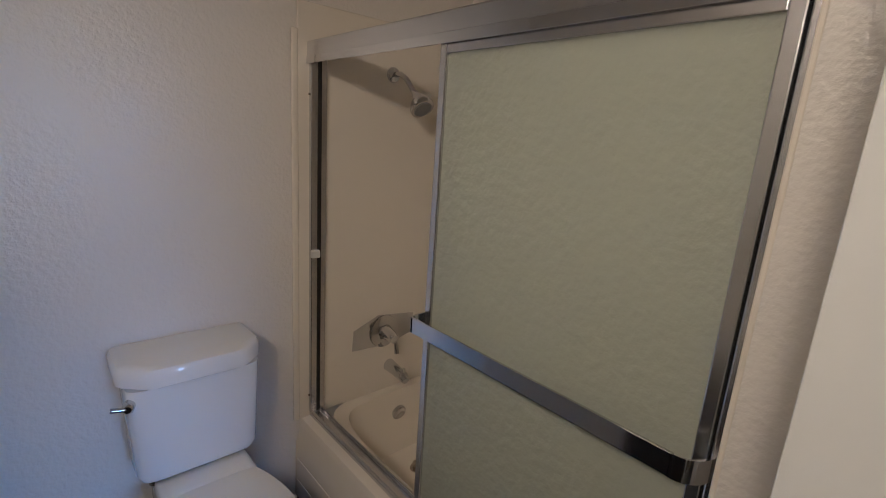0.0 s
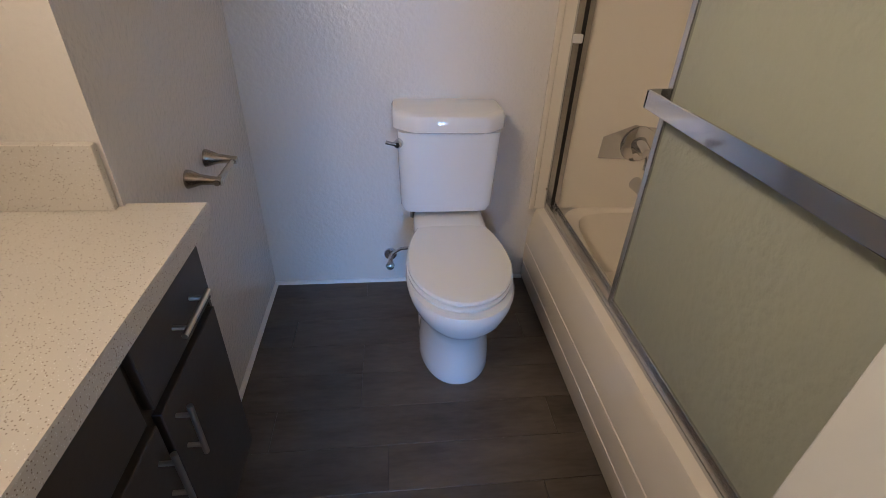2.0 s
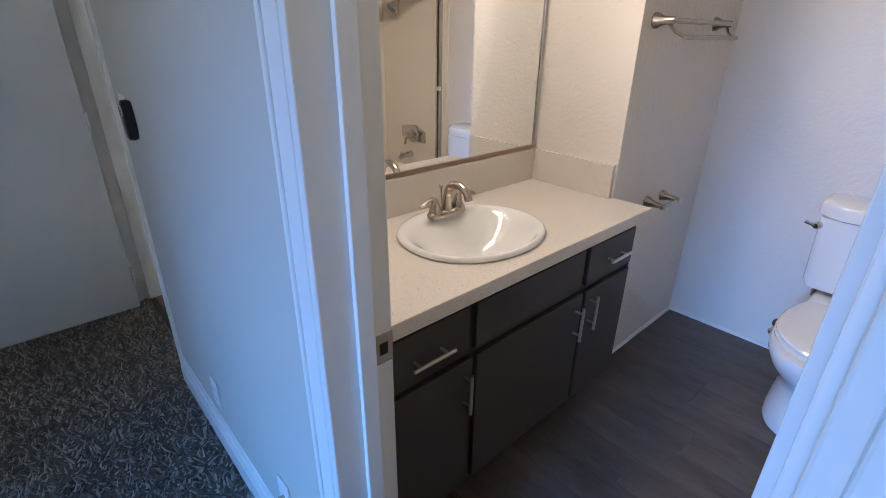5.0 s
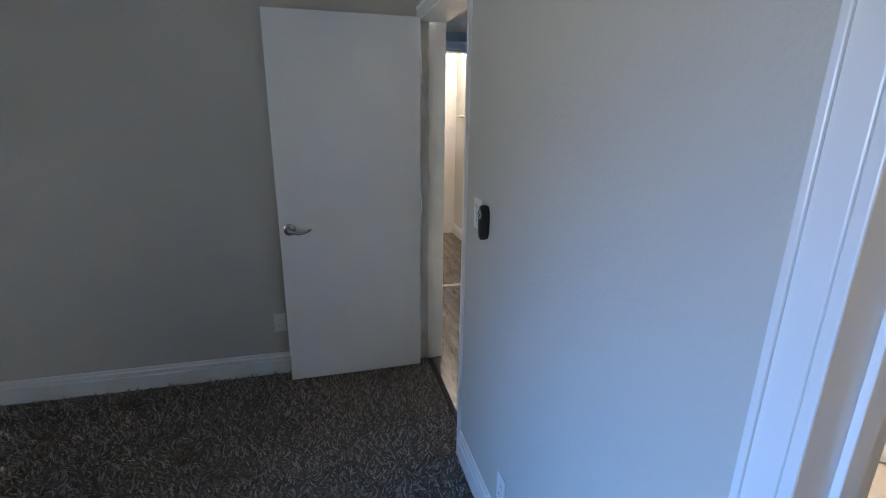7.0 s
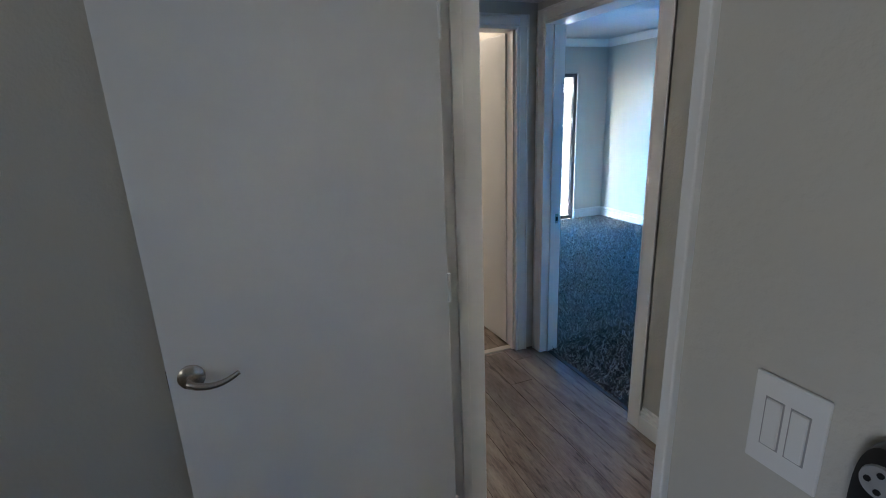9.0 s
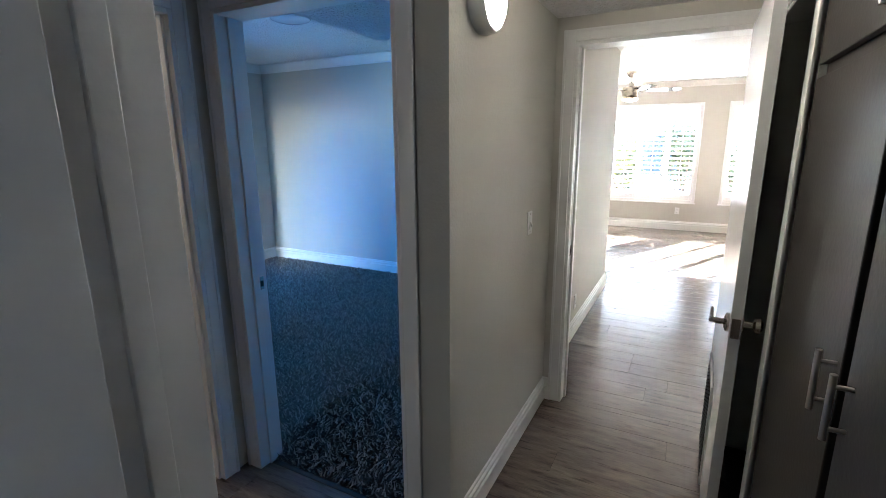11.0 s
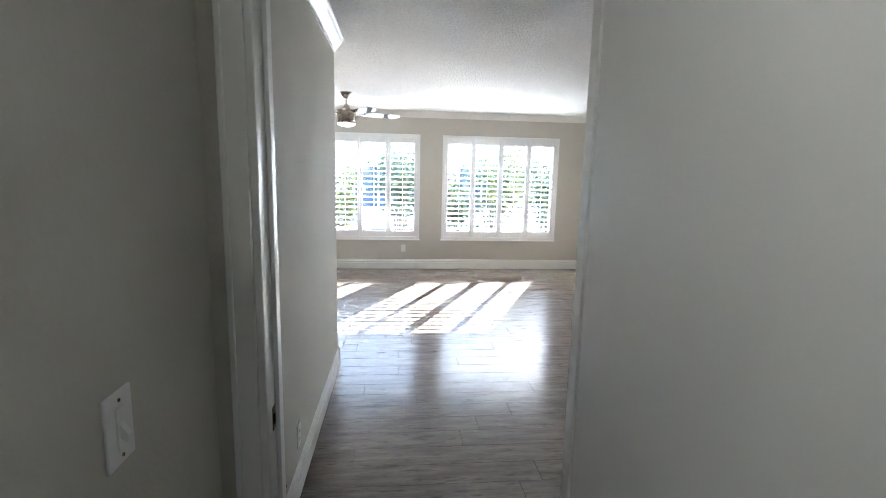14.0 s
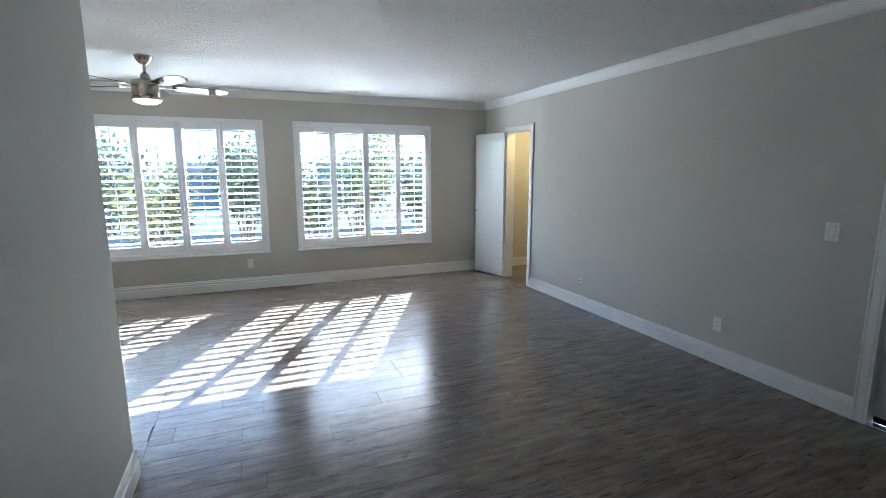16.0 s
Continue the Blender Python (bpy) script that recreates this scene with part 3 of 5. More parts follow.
# ---- bathroom ----
def toilet():
    r = thing("toilet", "white porcelain two-piece toilet with closed lid", "toilet", (1.06, 2.295, 0))
    # tank: slightly tapered, rounded
    def tank_ring(z, w, d, y1=-0.012):
        n = []
        for i in range(32):
            t = 2 * math.pi * i / 32
            c, s = math.cos(t), math.sin(t)
            n.append((w * math.copysign(abs(c) ** 0.28, c), y1 - d / 2 + d / 2 * math.copysign(abs(s) ** 0.28, s), z))
        return n
    lpart("tank", loft(bmesh.new(), [tank_ring(0.455, 0.14, 0.15), tank_ring(0.465, 0.165, 0.175), tank_ring(0.49, 0.176, 0.185), tank_ring(0.72, 0.185, 0.195), tank_ring(0.783, 0.187, 0.197)]), PORCELAIN, r, "", True)
    def lid_ring(z, k):
        w, d = 0.203 - k, 0.222 - k
        return [(-w, -0.004, z), (-w, -d + 0.075, z), (-w + 0.012, -d + 0.055, z), (-w + 0.06, -d + 0.012, z), (-w + 0.085, -d, z), (w - 0.085, -d, z), (w - 0.06, -d + 0.012, z), (w - 0.012, -d + 0.055, z), (w, -d + 0.075, z), (w, -0.004, z)]
    lpart("tank_lid", loft(bmesh.new(), [lid_ring(0.783, 0.008), lid_ring(0.788, 0.0), lid_ring(0.83, 0.0), lid_ring(0.842, 0.006), lid_ring(0.848, 0.02)]), PORCELAIN, r, "", True)
    lv = lpart("flush_lever", tubem([(-0.178, -0.19, 0.745), (-0.186, -0.212, 0.745), (-0.188, -0.22, 0.745)], [0.016, 0.016, 0.010], 14), CHROME, r, "chrome flush lever", True)
    lpart("lever_arm", tubem([(-0.187, -0.212, 0.745), (-0.205, -0.214, 0.748), (-0.226, -0.21, 0.752)], [0.008, 0.0065, 0.007], 10), CHROME, lv, "", True)
    # bowl and pedestal
    rings = []
    for z, a, b, oy in ((0.0, 0.130, 0.214, -0.425), (0.012, 0.134, 0.218, -0.425), (0.05, 0.131, 0.214, -0.425), (0.12, 0.124, 0.206, -0.428), (0.19, 0.118, 0.204, -0.435),
                        (0.24, 0.122, 0.215, -0.45), (0.28, 0.142, 0.238, -0.468), (0.315, 0.166, 0.254, -0.478), (0.35, 0.180, 0.262, -0.48), (0.378, 0.184, 0.264, -0.48), (0.390, 0.178, 0.258, -0.48)):
        rings.append(oval(0.015, oy, z, a, b, 44, 2.2))
    lpart("bowl", loft(bmesh.new(), rings), PORCELAIN, r, "", True)
    lpart("trapway", loft(bmesh.new(), [oval(0.015, -0.285, z, a, b, 36, 2.6) for z, a, b in ((0.0, 0.128, 0.12), (0.1, 0.132, 0.125), (0.2, 0.142, 0.13), (0.29, 0.15, 0.13), (0.33, 0.14, 0.12))]), PORCELAIN, r, "", True)
    lpart("tank_shelf", boxm(-0.125, -0.265, 0.29, 0.155, -0.02, 0.438, bevel=0.03, seg=3), PORCELAIN, r, "", True)

    def egg(z, k):
        """Seat outline: round in front, narrowing to a straight hinge edge; k is the inset."""
        pts = []
        for i in range(25):
            t = math.pi + math.pi * i / 24
            pts.append((0.015 + (0.181 - k) * math.cos(t), -0.475 + (0.238 - k) * math.sin(t), z))
        for i in range(1, 11):
            u = i / 10
            pts.append((0.015 + (0.181 - k) * (1 - 0.40 * u ** 2.2), -0.475 + (0.285 - k) * u, z))
        return pts + [(0.03 - x, y, zz) for x, y, zz in reversed(pts[25:])]

    lpart("seat", loft(bmesh.new(), [egg(z, k) for z, k in ((0.392, 0.010), (0.395, 0.002), (0.406, 0.0), (0.410, 0.006))]), PORCELAIN, r, "", True)
    lpart("seat_lid", loft(bmesh.new(), [egg(z, k) for z, k in ((0.413, 0.012), (0.416, 0.004), (0.424, 0.003), (0.430, 0.008), (0.434, 0.03), (0.436, 0.08))]), PORCELAIN, r, "", True)
    for sx in (-0.065, 0.095):
        lpart("seat_hinge", boxm(sx - 0.025, -0.205, 0.412, sx + 0.025, -0.175, 0.436, bevel=0.008), PORCELAIN, r, "", True)
    lpart("tank_bolt", tubem([(-0.12, -0.1, 0.40), (-0.12, -0.1, 0.458)], 0.018, 10), NICKEL, r, "", True)


toilet()
sv = thing("water_stop_valve", "chrome water stop valve with braided supply hose beside the toilet", "valve", (0.838, 2.305, 0))
lpart("flange", tubem([(0, -0.001, 0.15), (0, -0.008, 0.15), (0, -0.012, 0.15)], [0.03, 0.028, 0.012], 16), CHROME, sv, "", True)
lpart("valve_body", tubem([(0, -0.01, 0.15), (0, -0.07, 0.15), (0, -0.08, 0.15)], [0.009, 0.011, 0.009], 12), NICKEL, sv, "", True)
lpart("valve_knob", tubem([(0, -0.08, 0.15), (0, -0.085, 0.148), (-0.004, -0.10, 0.145), (-0.004, -0.108, 0.145)], [0.008, 0.017, 0.019, 0.012], 12), NICKEL, sv, "oval valve handle", True)
lpart("supply_hose", tubem([(0, -0.06, 0.155), (0.012, -0.06, 0.19), (0.045, -0.065, 0.215), (0.085, -0.075, 0.225), (0.105, -0.09, 0.27), (0.105, -0.1, 0.36), (0.102, -0.1, 0.43)], 0.007, 10), ALU, sv, "braided steel hose", True)


def bathtub():
    r = thing("bathtub", "white acrylic alcove bathtub with panelled apron", "bathtub", (1.455, 0.83, 0))
    L, W, H = 1.47, 0.83, 0.375
    ap = lpart("apron", loft(bmesh.new(), [[(x, y, z) for x, z in ((0.012, 0.0), (0.0, 0.02), (0.004, 0.27), (0.016, 0.30), (0.02, H - 0.03), (0.03, H - 0.008), (0.05, H), (0.09, H), (0.09, 0.0))] for y in (0.0, L)]), ACRYLIC, r, "", True)
    for z in (0.10, 0.20):
        lpart("apron_rib", tubem([(0.003, 0.02, z), (0.003, L - 0.02, z)], 0.004, 8), ACRYLIC, r, "", True)
    def ring(a, b, z, n=48, p=6.0):
        o = oval(0.0, 0.0, z, a, b, n, p)
        return [(x + 0.47, y + L / 2, z) for x, y, z in o]
    lpart("basin", loft(bmesh.new(), [ring(0.38, L / 2, H), ring(0.335, L / 2 - 0.025, H), ring(0.32, L / 2 - 0.04, H - 0.012), ring(0.30, L / 2 - 0.06, 0.2), ring(0.26, L / 2 - 0.11, 0.09), ring(0.2, 0.5, 0.07)], cap0=False), ACRYLIC, r, "", True)
    dr = lpart("drain_stopper", tubem([(0.47, L - 0.235, 0.071), (0.47, L - 0.235, 0.076), (0.47, L - 0.235, 0.078), (0.47, L - 0.235, 0.098), (0.47, L - 0.235, 0.102)], [0.032, 0.032, 0.02, 0.022, 0.018], 16), NICKEL, r, "brass-toned drain stopper", True)
    lpart("overflow_plate", tubem([(0.49, L - 0.05, 0.255), (0.49, L - 0.062, 0.253), (0.49, L - 0.067, 0.252)], [0.037, 0.036, 0.03], 20), CHROME, r, "round chrome overflow plate", True)


bathtub()
sr = thing("tub_surround", "almond acrylic wall surround above the bathtub", "tub surround", kind="structure")
part("end_panel", boxm(1.47, 2.292, 0.372, 2.285, 2.304, 1.95, bevel=0.004), ACRYLIC, sr)
part("back_panel", boxm(2.275, 0.84, 0.372, 2.289, 2.292, 1.95, bevel=0.004), ACRYLIC, sr)
part("near_panel", boxm(1.47, 0.826, 0.372, 2.275, 0.838, 1.95, bevel=0.004), ACRYLIC, sr)
part("shelf_ledge", boxm(2.215, 0.838, 1.52, 2.276, 2.292, 1.55, bevel=0.012, seg=3), ACRYLIC, sr)
part("edge_flange", boxm(1.448, 2.288, 0.37, 1.472, 2.304, 1.86, bevel=0.006, seg=3), ACRYLIC, sr, "rounded surround edge", True)


def rain_glass():
    m = mat("rain_textured_glass", (0.56, 0.58, 0.515), 0.32, var=0.03, bump=0.006, bump_scale=38, transmission=0.62, ior=1.25)
    return m


RAIN = rain_glass()


def shower_door():
    r = thing("shower_door", "chrome framed sliding shower door with rain-textured glass", "shower door", (1.545, 0.83, 0))
    top, bot = 1.825, 0.377
    lpart("header", boxm(-0.04, 0.0, top - 0.055, 0.03, 1.472, top, bevel=0.006), ALU, r, "wide satin aluminium header")
    lpart("header_lip", boxm(-0.043, 0.0, top - 0.075, -0.037, 1.472, top - 0.05, bevel=0.001), CHROME, r)
    lpart("bottom_track", boxm(-0.03, 0.0, bot - 0.002, 0.03, 1.472, bot + 0.016, bevel=0.003), ALU, r)
    lpart("track_rail", boxm(-0.03, 0.0, bot + 0.016, -0.022, 1.472, bot + 0.034, bevel=0.002), ALU, r)
    lpart("track_rail", boxm(0.012, 0.0, bot + 0.016, 0.018, 1.472, bot + 0.03, bevel=0.002), ALU, r)
    for y0, y1, nm in ((1.447, 1.472, "wall_jamb"), (0.0, 0.026, "wall_jamb")):
        j = lpart(nm, boxm(-0.032, y0, bot + 0.016, 0.03, y1, top - 0.056, bevel=0.003), ALU, r)
        lpart("jamb_groove", boxm(-0.006, y0 - 0.002 if y0 > 1 else y1 - 0.001, bot + 0.02, 0.008, y0 + 0.001 if y0 > 1 else y1 + 0.002, top - 0.06), DARKIN, j)
    lpart("bumper", boxm(-0.034, 1.432, 1.055, 0.0, 1.45, 1.085, bevel=0.004), PLASTIC, r, "small white plastic bumper")
    for z in (0.47, 1.65):
        lpart("screw", tubem([(-0.033, 1.46, z), (-0.036, 1.46, z)], 0.004, 8), NICKEL, r)
    # outer and inner sliding panels, both pushed to the near end
    for nm, x, y0, y1 in (("outer_panel", -0.024, 0.03, 0.765), ("inner_panel", 0.012, 0.03, 0.75)):
        p = lpart(nm, boxm(x, y0 + 0.022, bot + 0.055, x + 0.005, y1 - 0.022, top - 0.09), RAIN, r, "rain-textured obscure glass pane")
        p.visible_shadow = False
        for a, b in ((y0, y0 + 0.024), (y1 - 0.024, y1)):
            lpart("stile", boxm(x - 0.008, a, bot + 0.033, x + 0.012, b, top - 0.06, bevel=0.003), ALU, p, "aluminium stile")
        lpart("rail", boxm(x - 0.007, y0 + 0.024, bot + 0.034, x + 0.011, y1 - 0.024, bot + 0.058, bevel=0.002), ALU, p, "aluminium rail")
        lpart("rail", boxm(x - 0.007, y0 + 0.024, top - 0.095, x + 0.011, y1 - 0.024, top - 0.07, bevel=0.002), ALU, p, "aluminium rail")
    b = lpart("towel_bar", boxm(-0.085, 0.065, 1.018, -0.078, 0.76, 1.062, bevel=0.002), CHROME, r, "flat chrome towel bar across the glass")
    for y in (0.02, 0.765):
        bm = bmesh.new()
        pts = [(-0.03 - 0.055 * math.sin(u * math.pi / 2), y + (0.045 if y < 0.5 else -0.012) * (1 - math.cos(u * math.pi / 2))) for u in [i / 8 for i in range(9)]]
        loft(bm, [[(px, py - 0.003, 1.018), (px, py + 0.003, 1.018), (px, py + 0.003, 1.062), (px, py - 0.003, 1.062)] for px, py in pts])
        lpart("bar_bracket", bm, CHROME, b, "curved chrome bar end", True)


shower_door()
sh = thing("wall_shower", "round chrome shower head on a bent arm", "shower head", (1.87, 2.292, 1.76))
lpart("wall_flange", tubem([(0, 0, 0), (0, -0.006, 0), (0, -0.014, 0)], [0.03, 0.028, 0.012], 18), CHROME, sh, "", True)
lpart("arm", tubem([(0, -0.01, 0), (0, -0.05, 0.0), (0, -0.09, -0.02), (0.0, -0.13, -0.06), (0, -0.15, -0.08)], 0.0105, 12), CHROME, sh, "", True)
hd = lpart("head", tubem([(0, -0.145, -0.07), (0, -0.16, -0.088), (0, -0.175, -0.106), (0, -0.19, -0.122), (0, -0.198, -0.131)], [0.014, 0.018, 0.036, 0.047, 0.045], 24), CHROME, sh, "", True)
lpart("spray_face", tubem([(0, -0.1985, -0.1315), (0, -0.2005, -0.1337)], [0.036, 0.034], 20), mat("grey_nozzle_rubber", (0.25, 0.25, 0.25), 0.5), hd, "grey rubber spray face", True)
vt = thing("shower_valve", "chrome single-lever shower valve on an angular plate", "shower valve", (1.87, 2.292, 0.665))
lpart("cover_plate", loft(bmesh.new(), [[(-0.16, y, -0.055), (-0.155, y, 0.035), (-0.03, y, 0.085), (0.165, y, 0.06), (0.165, y, -0.03), (0.03, y, -0.065)] for y in (-0.001, -0.005)]), CHROME, vt)
lpart("escutcheon", tubem([(0, -0.005, 0.005), (0, -0.012, 0.005), (0, -0.018, 0.005)], [0.075, 0.073, 0.06], 28), CHROME, vt, "", True)
lpart("stem", tubem([(0, -0.016, 0.005), (0, -0.03, 0.005), (0, -0.065, 0.0), (0, -0.09, -0.005)], [0.036, 0.03, 0.026, 0.02], 18), CHROME, vt, "", True)
lpart("lever", tubem([(0.0, -0.075, 0.0), (0.012, -0.082, -0.03), (0.015, -0.088, -0.075)], [0.012, 0.009, 0.011], 10), CHROME, vt, "", True)
ts = thing("tub_spout", "chrome tub spout over the bath", "tub spout", (1.91, 2.292, 0.49))
lpart("spout", tubem([(0, 0, 0), (0, -0.01, 0), (0, -0.06, -0.004), (0, -0.11, -0.012), (0, -0.135, -0.022)], [0.03, 0.028, 0.025, 0.024, 0.018], 16), CHROME, ts, "", True)
lpart("diverter", tubem([(0, -0.115, 0.008), (0, -0.115, 0.03)], 0.006, 8), CHROME, ts, "", True)


def pull(parent, p, axis, length, out, stand=0.03, r=0.006, m=None, label="brushed nickel bar pull"):
    """A bar pull centred at p along axis, standing off by out."""
    p, ax, o = Vector(p), Vector(axis), Vector(out)
    bar = lpart("pull_handle", tubem([p + o * stand - ax * length / 2, p + o * stand + ax * length / 2], r, 10), m or NICKEL, parent, label, True)
    for s in (-0.32, 0.32):
        lpart("post", tubem([p + ax * length * s, p + o * stand + ax * length * s], r * 0.8, 8), m or NICKEL, bar, "", True)


PULL = mat("satin_steel", (0.66, 0.63, 0.58), 0.28, 1.0, var=0.03)


def vanity():
    r = thing("vanity_cabinet", "charcoal painted bathroom vanity with bar pulls", "cabinet", (0, 0, 0))
    x = 0.435
    lpart("body", boxm(-0.098, 0.14, 0.095, x - 0.02, 1.405, 0.725), SHAKER, r)
    lpart("toe_kick", boxm(-0.098, 0.14, 0.0, x - 0.085, 1.40, 0.095), SHAKER, r)
    lpart("top_rail", boxm(x - 0.05, 0.14, 0.725, x - 0.02, 1.405, 0.818), SHAKER, r)
    lpart("side_end", boxm(0.312, 1.402, 0.10, x - 0.012, 1.412, 0.815), SHAKER, r)

    def front(nm, y0, y1, z0, z1):
        return lpart(nm, boxm(x - 0.019, y0, z0, x, y1, z1, bevel=0.003), SHAKER, r)

    d = front("drawer_front", 0.165, 0.488, 0.635, 0.785)
    pull(d, (x, 0.338, 0.70), (0, 1, 0), 0.14, (1, 0, 0), m=PULL)
    front("false_front", 0.517, 1.050, 0.635, 0.785)
    d = front("drawer_front", 1.080, 1.395, 0.635, 0.785)
    pull(d, (x, 1.256, 0.706), (0, 1, 0), 0.14, (1, 0, 0), m=PULL)
    d = front("door", 0.165, 0.505, 0.12, 0.61)
    pull(d, (x, 0.474, 0.51), (0, 0, 1), 0.14, (1, 0, 0), m=PULL)
    d = front("door", 0.525, 1.070, 0.12, 0.61)
    pull(d, (x, 1.036, 0.503), (0, 0, 1), 0.14, (1, 0, 0), m=PULL)
    d = front("door", 1.090, 1.395, 0.12, 0.61)
    pull(d, (x, 1.126, 0.518), (0, 0, 1), 0.14, (1, 0, 0), m=PULL)


vanity()


def quartz():
    m = QUARTZ
    nt = m.node_tree
    n, link = nt.nodes, nt.links.new
    b = n["Principled BSDF"]
    src = b.inputs["Base Color"].links[0].from_socket
    tc = n.new("ShaderNodeTexCoord")
    for scale, lo, hi, col in ((230, 0.0, 0.2, (0.25, 0.19, 0.14)), (135, 0.0, 0.12, (0.34, 0.28, 0.22)), (260, 0.0, 0.16, (0.92, 0.92, 0.9))):
        v = n.new("ShaderNodeTexVoronoi")
        v.inputs["Scale"].default_value = scale
        link(tc.outputs["Object"], v.inputs["Vector"])
        ramp = n.new("ShaderNodeMapRange")
        ramp.inputs[1].default_value, ramp.inputs[2].default_value = hi, hi + 0.06
        ramp.inputs[3].default_value, ramp.inputs[4].default_value = 1.0, 0.0
        link(v.outputs["Distance"], ramp.inputs[0])
        pick = n.new("ShaderNodeMath")
        pick.operation = "GREATER_THAN"
        pick.inputs[1].default_value = 0.56
        sep = n.new("ShaderNodeSeparateColor")
        link(v.outputs["Color"], sep.inputs[0])
        link(sep.outputs[0], pick.inputs[0])
        mul = n.new("ShaderNodeMath")
        mul.operation = "MULTIPLY"
        link(ramp.outputs[0], mul.inputs[0])
        link(pick.outputs[0], mul.inputs[1])
        mix = n.new("ShaderNodeMix")
        mix.data_type = "RGBA"
        link(mul.outputs[0], mix.inputs["Factor"])
        link(src, mix.inputs["A"])
        mix.inputs["B"].default_value = (*col, 1)
        src = mix.outputs["Result"]
    link(src, b.inputs["Base Color"])


quartz()
SX, SY = 0.197, 0.728   # sink centre


def counter():
    r = thing("countertop", "speckled white quartz countertop with backsplash", "countertop")
    # slab with an oval hole
    bm = bmesh.new()
    n = 48
    x0, x1, y0, y1 = -0.098, 0.468, 0.134, 1.425
    hole = [(SX + 0.205 * math.cos(2 * math.pi * i / n), SY + 0.238 * math.sin(2 * math.pi * i / n)) for i in range(n)]
    def edge(px, py):
        dx, dy = px - SX, py - SY
        k = min(((x1 if dx > 0 else x0) - SX) / dx if abs(dx) > 1e-6 else 9e9, ((y1 if dy > 0 else y0) - SY) / dy if abs(dy) > 1e-6 else 9e9)
        return (SX + dx * k, SY + dy * k)
    outer = [edge(*h) for h in hole]
    # snap the nearest spoke to each corner
    for c in ((x0, y0), (x0, y1), (x1, y0), (x1, y1)):
        i = min(range(n), key=lambda j: (outer[j][0] - c[0]) ** 2 + (outer[j][1] - c[1]) ** 2)
        outer[i] = c
    loft(bm, [[(x, y, 0.82) for x, y in outer], [(x, y, 0.858) for x, y in outer], [(SX + (x - SX) * 0.995, SY + (y - SY) * 0.997, 0.862) for x, y in outer], [(x, y, 0.862) for x, y in hole], [(x, y, 0.82) for x, y in hole]], False, False)
    lpart("slab", bm, QUARTZ, r)
    lpart("backsplash", boxm(-0.098, 0.134, 0.862, -0.079, 1.39, 0.998, bevel=0.002), QUARTZ, r)
    lpart("side_splash", boxm(-0.098, 1.391, 0.862, 0.302, 1.409, 0.998, bevel=0.002), QUARTZ, r)
    lpart("side_splash", boxm(-0.078, 0.134, 0.862, 0.302, 0.152, 0.998, bevel=0.002), QUARTZ, r)


counter()
sk = thing("sink", "white oval drop-in porcelain sink", "sink")
rings = []
# rolled outer rim, broad deck towards the wall, smooth bowl: (height, half width, half length, shift from the wall)
for z, a, b, off in ((0.862, 0.214, 0.248, 0.0), (0.868, 0.219, 0.253, 0.0), (0.876, 0.218, 0.252, 0.0), (0.881, 0.213, 0.247, 0.0005), (0.8825, 0.206, 0.241, 0.002), (0.8815, 0.198, 0.235, 0.006),
                     (0.878, 0.188, 0.228, 0.011), (0.872, 0.178, 0.220, 0.016), (0.863, 0.167, 0.210, 0.021), (0.851, 0.156, 0.198, 0.025), (0.836, 0.144, 0.184, 0.027), (0.819, 0.130, 0.167, 0.028),
                     (0.801, 0.114, 0.147, 0.027), (0.784, 0.095, 0.122, 0.024), (0.769, 0.073, 0.093, 0.020), (0.757, 0.048, 0.060, 0.015), (0.751, 0.028, 0.032, 0.012)):
    rings.append(oval(SX + off, SY, z, a, b, 64, 2.12))
lpart("basin", loft(bmesh.new(), rings, cap0=False), PORCELAIN, sk, "", True)
lpart("drain", tubem([(SX + 0.012, SY, 0.7505), (SX + 0.012, SY, 0.754), (SX + 0.012, SY, 0.756)], [0.027, 0.026, 0.019], 20), CHROME, sk, "chrome drain ring", True)
lpart("stopper", tubem([(SX + 0.012, SY, 0.756), (SX + 0.012, SY, 0.761), (SX + 0.012, SY, 0.763)], [0.017, 0.016, 0.008], 18), NICKEL, sk, "metal pop-up stopper", True)


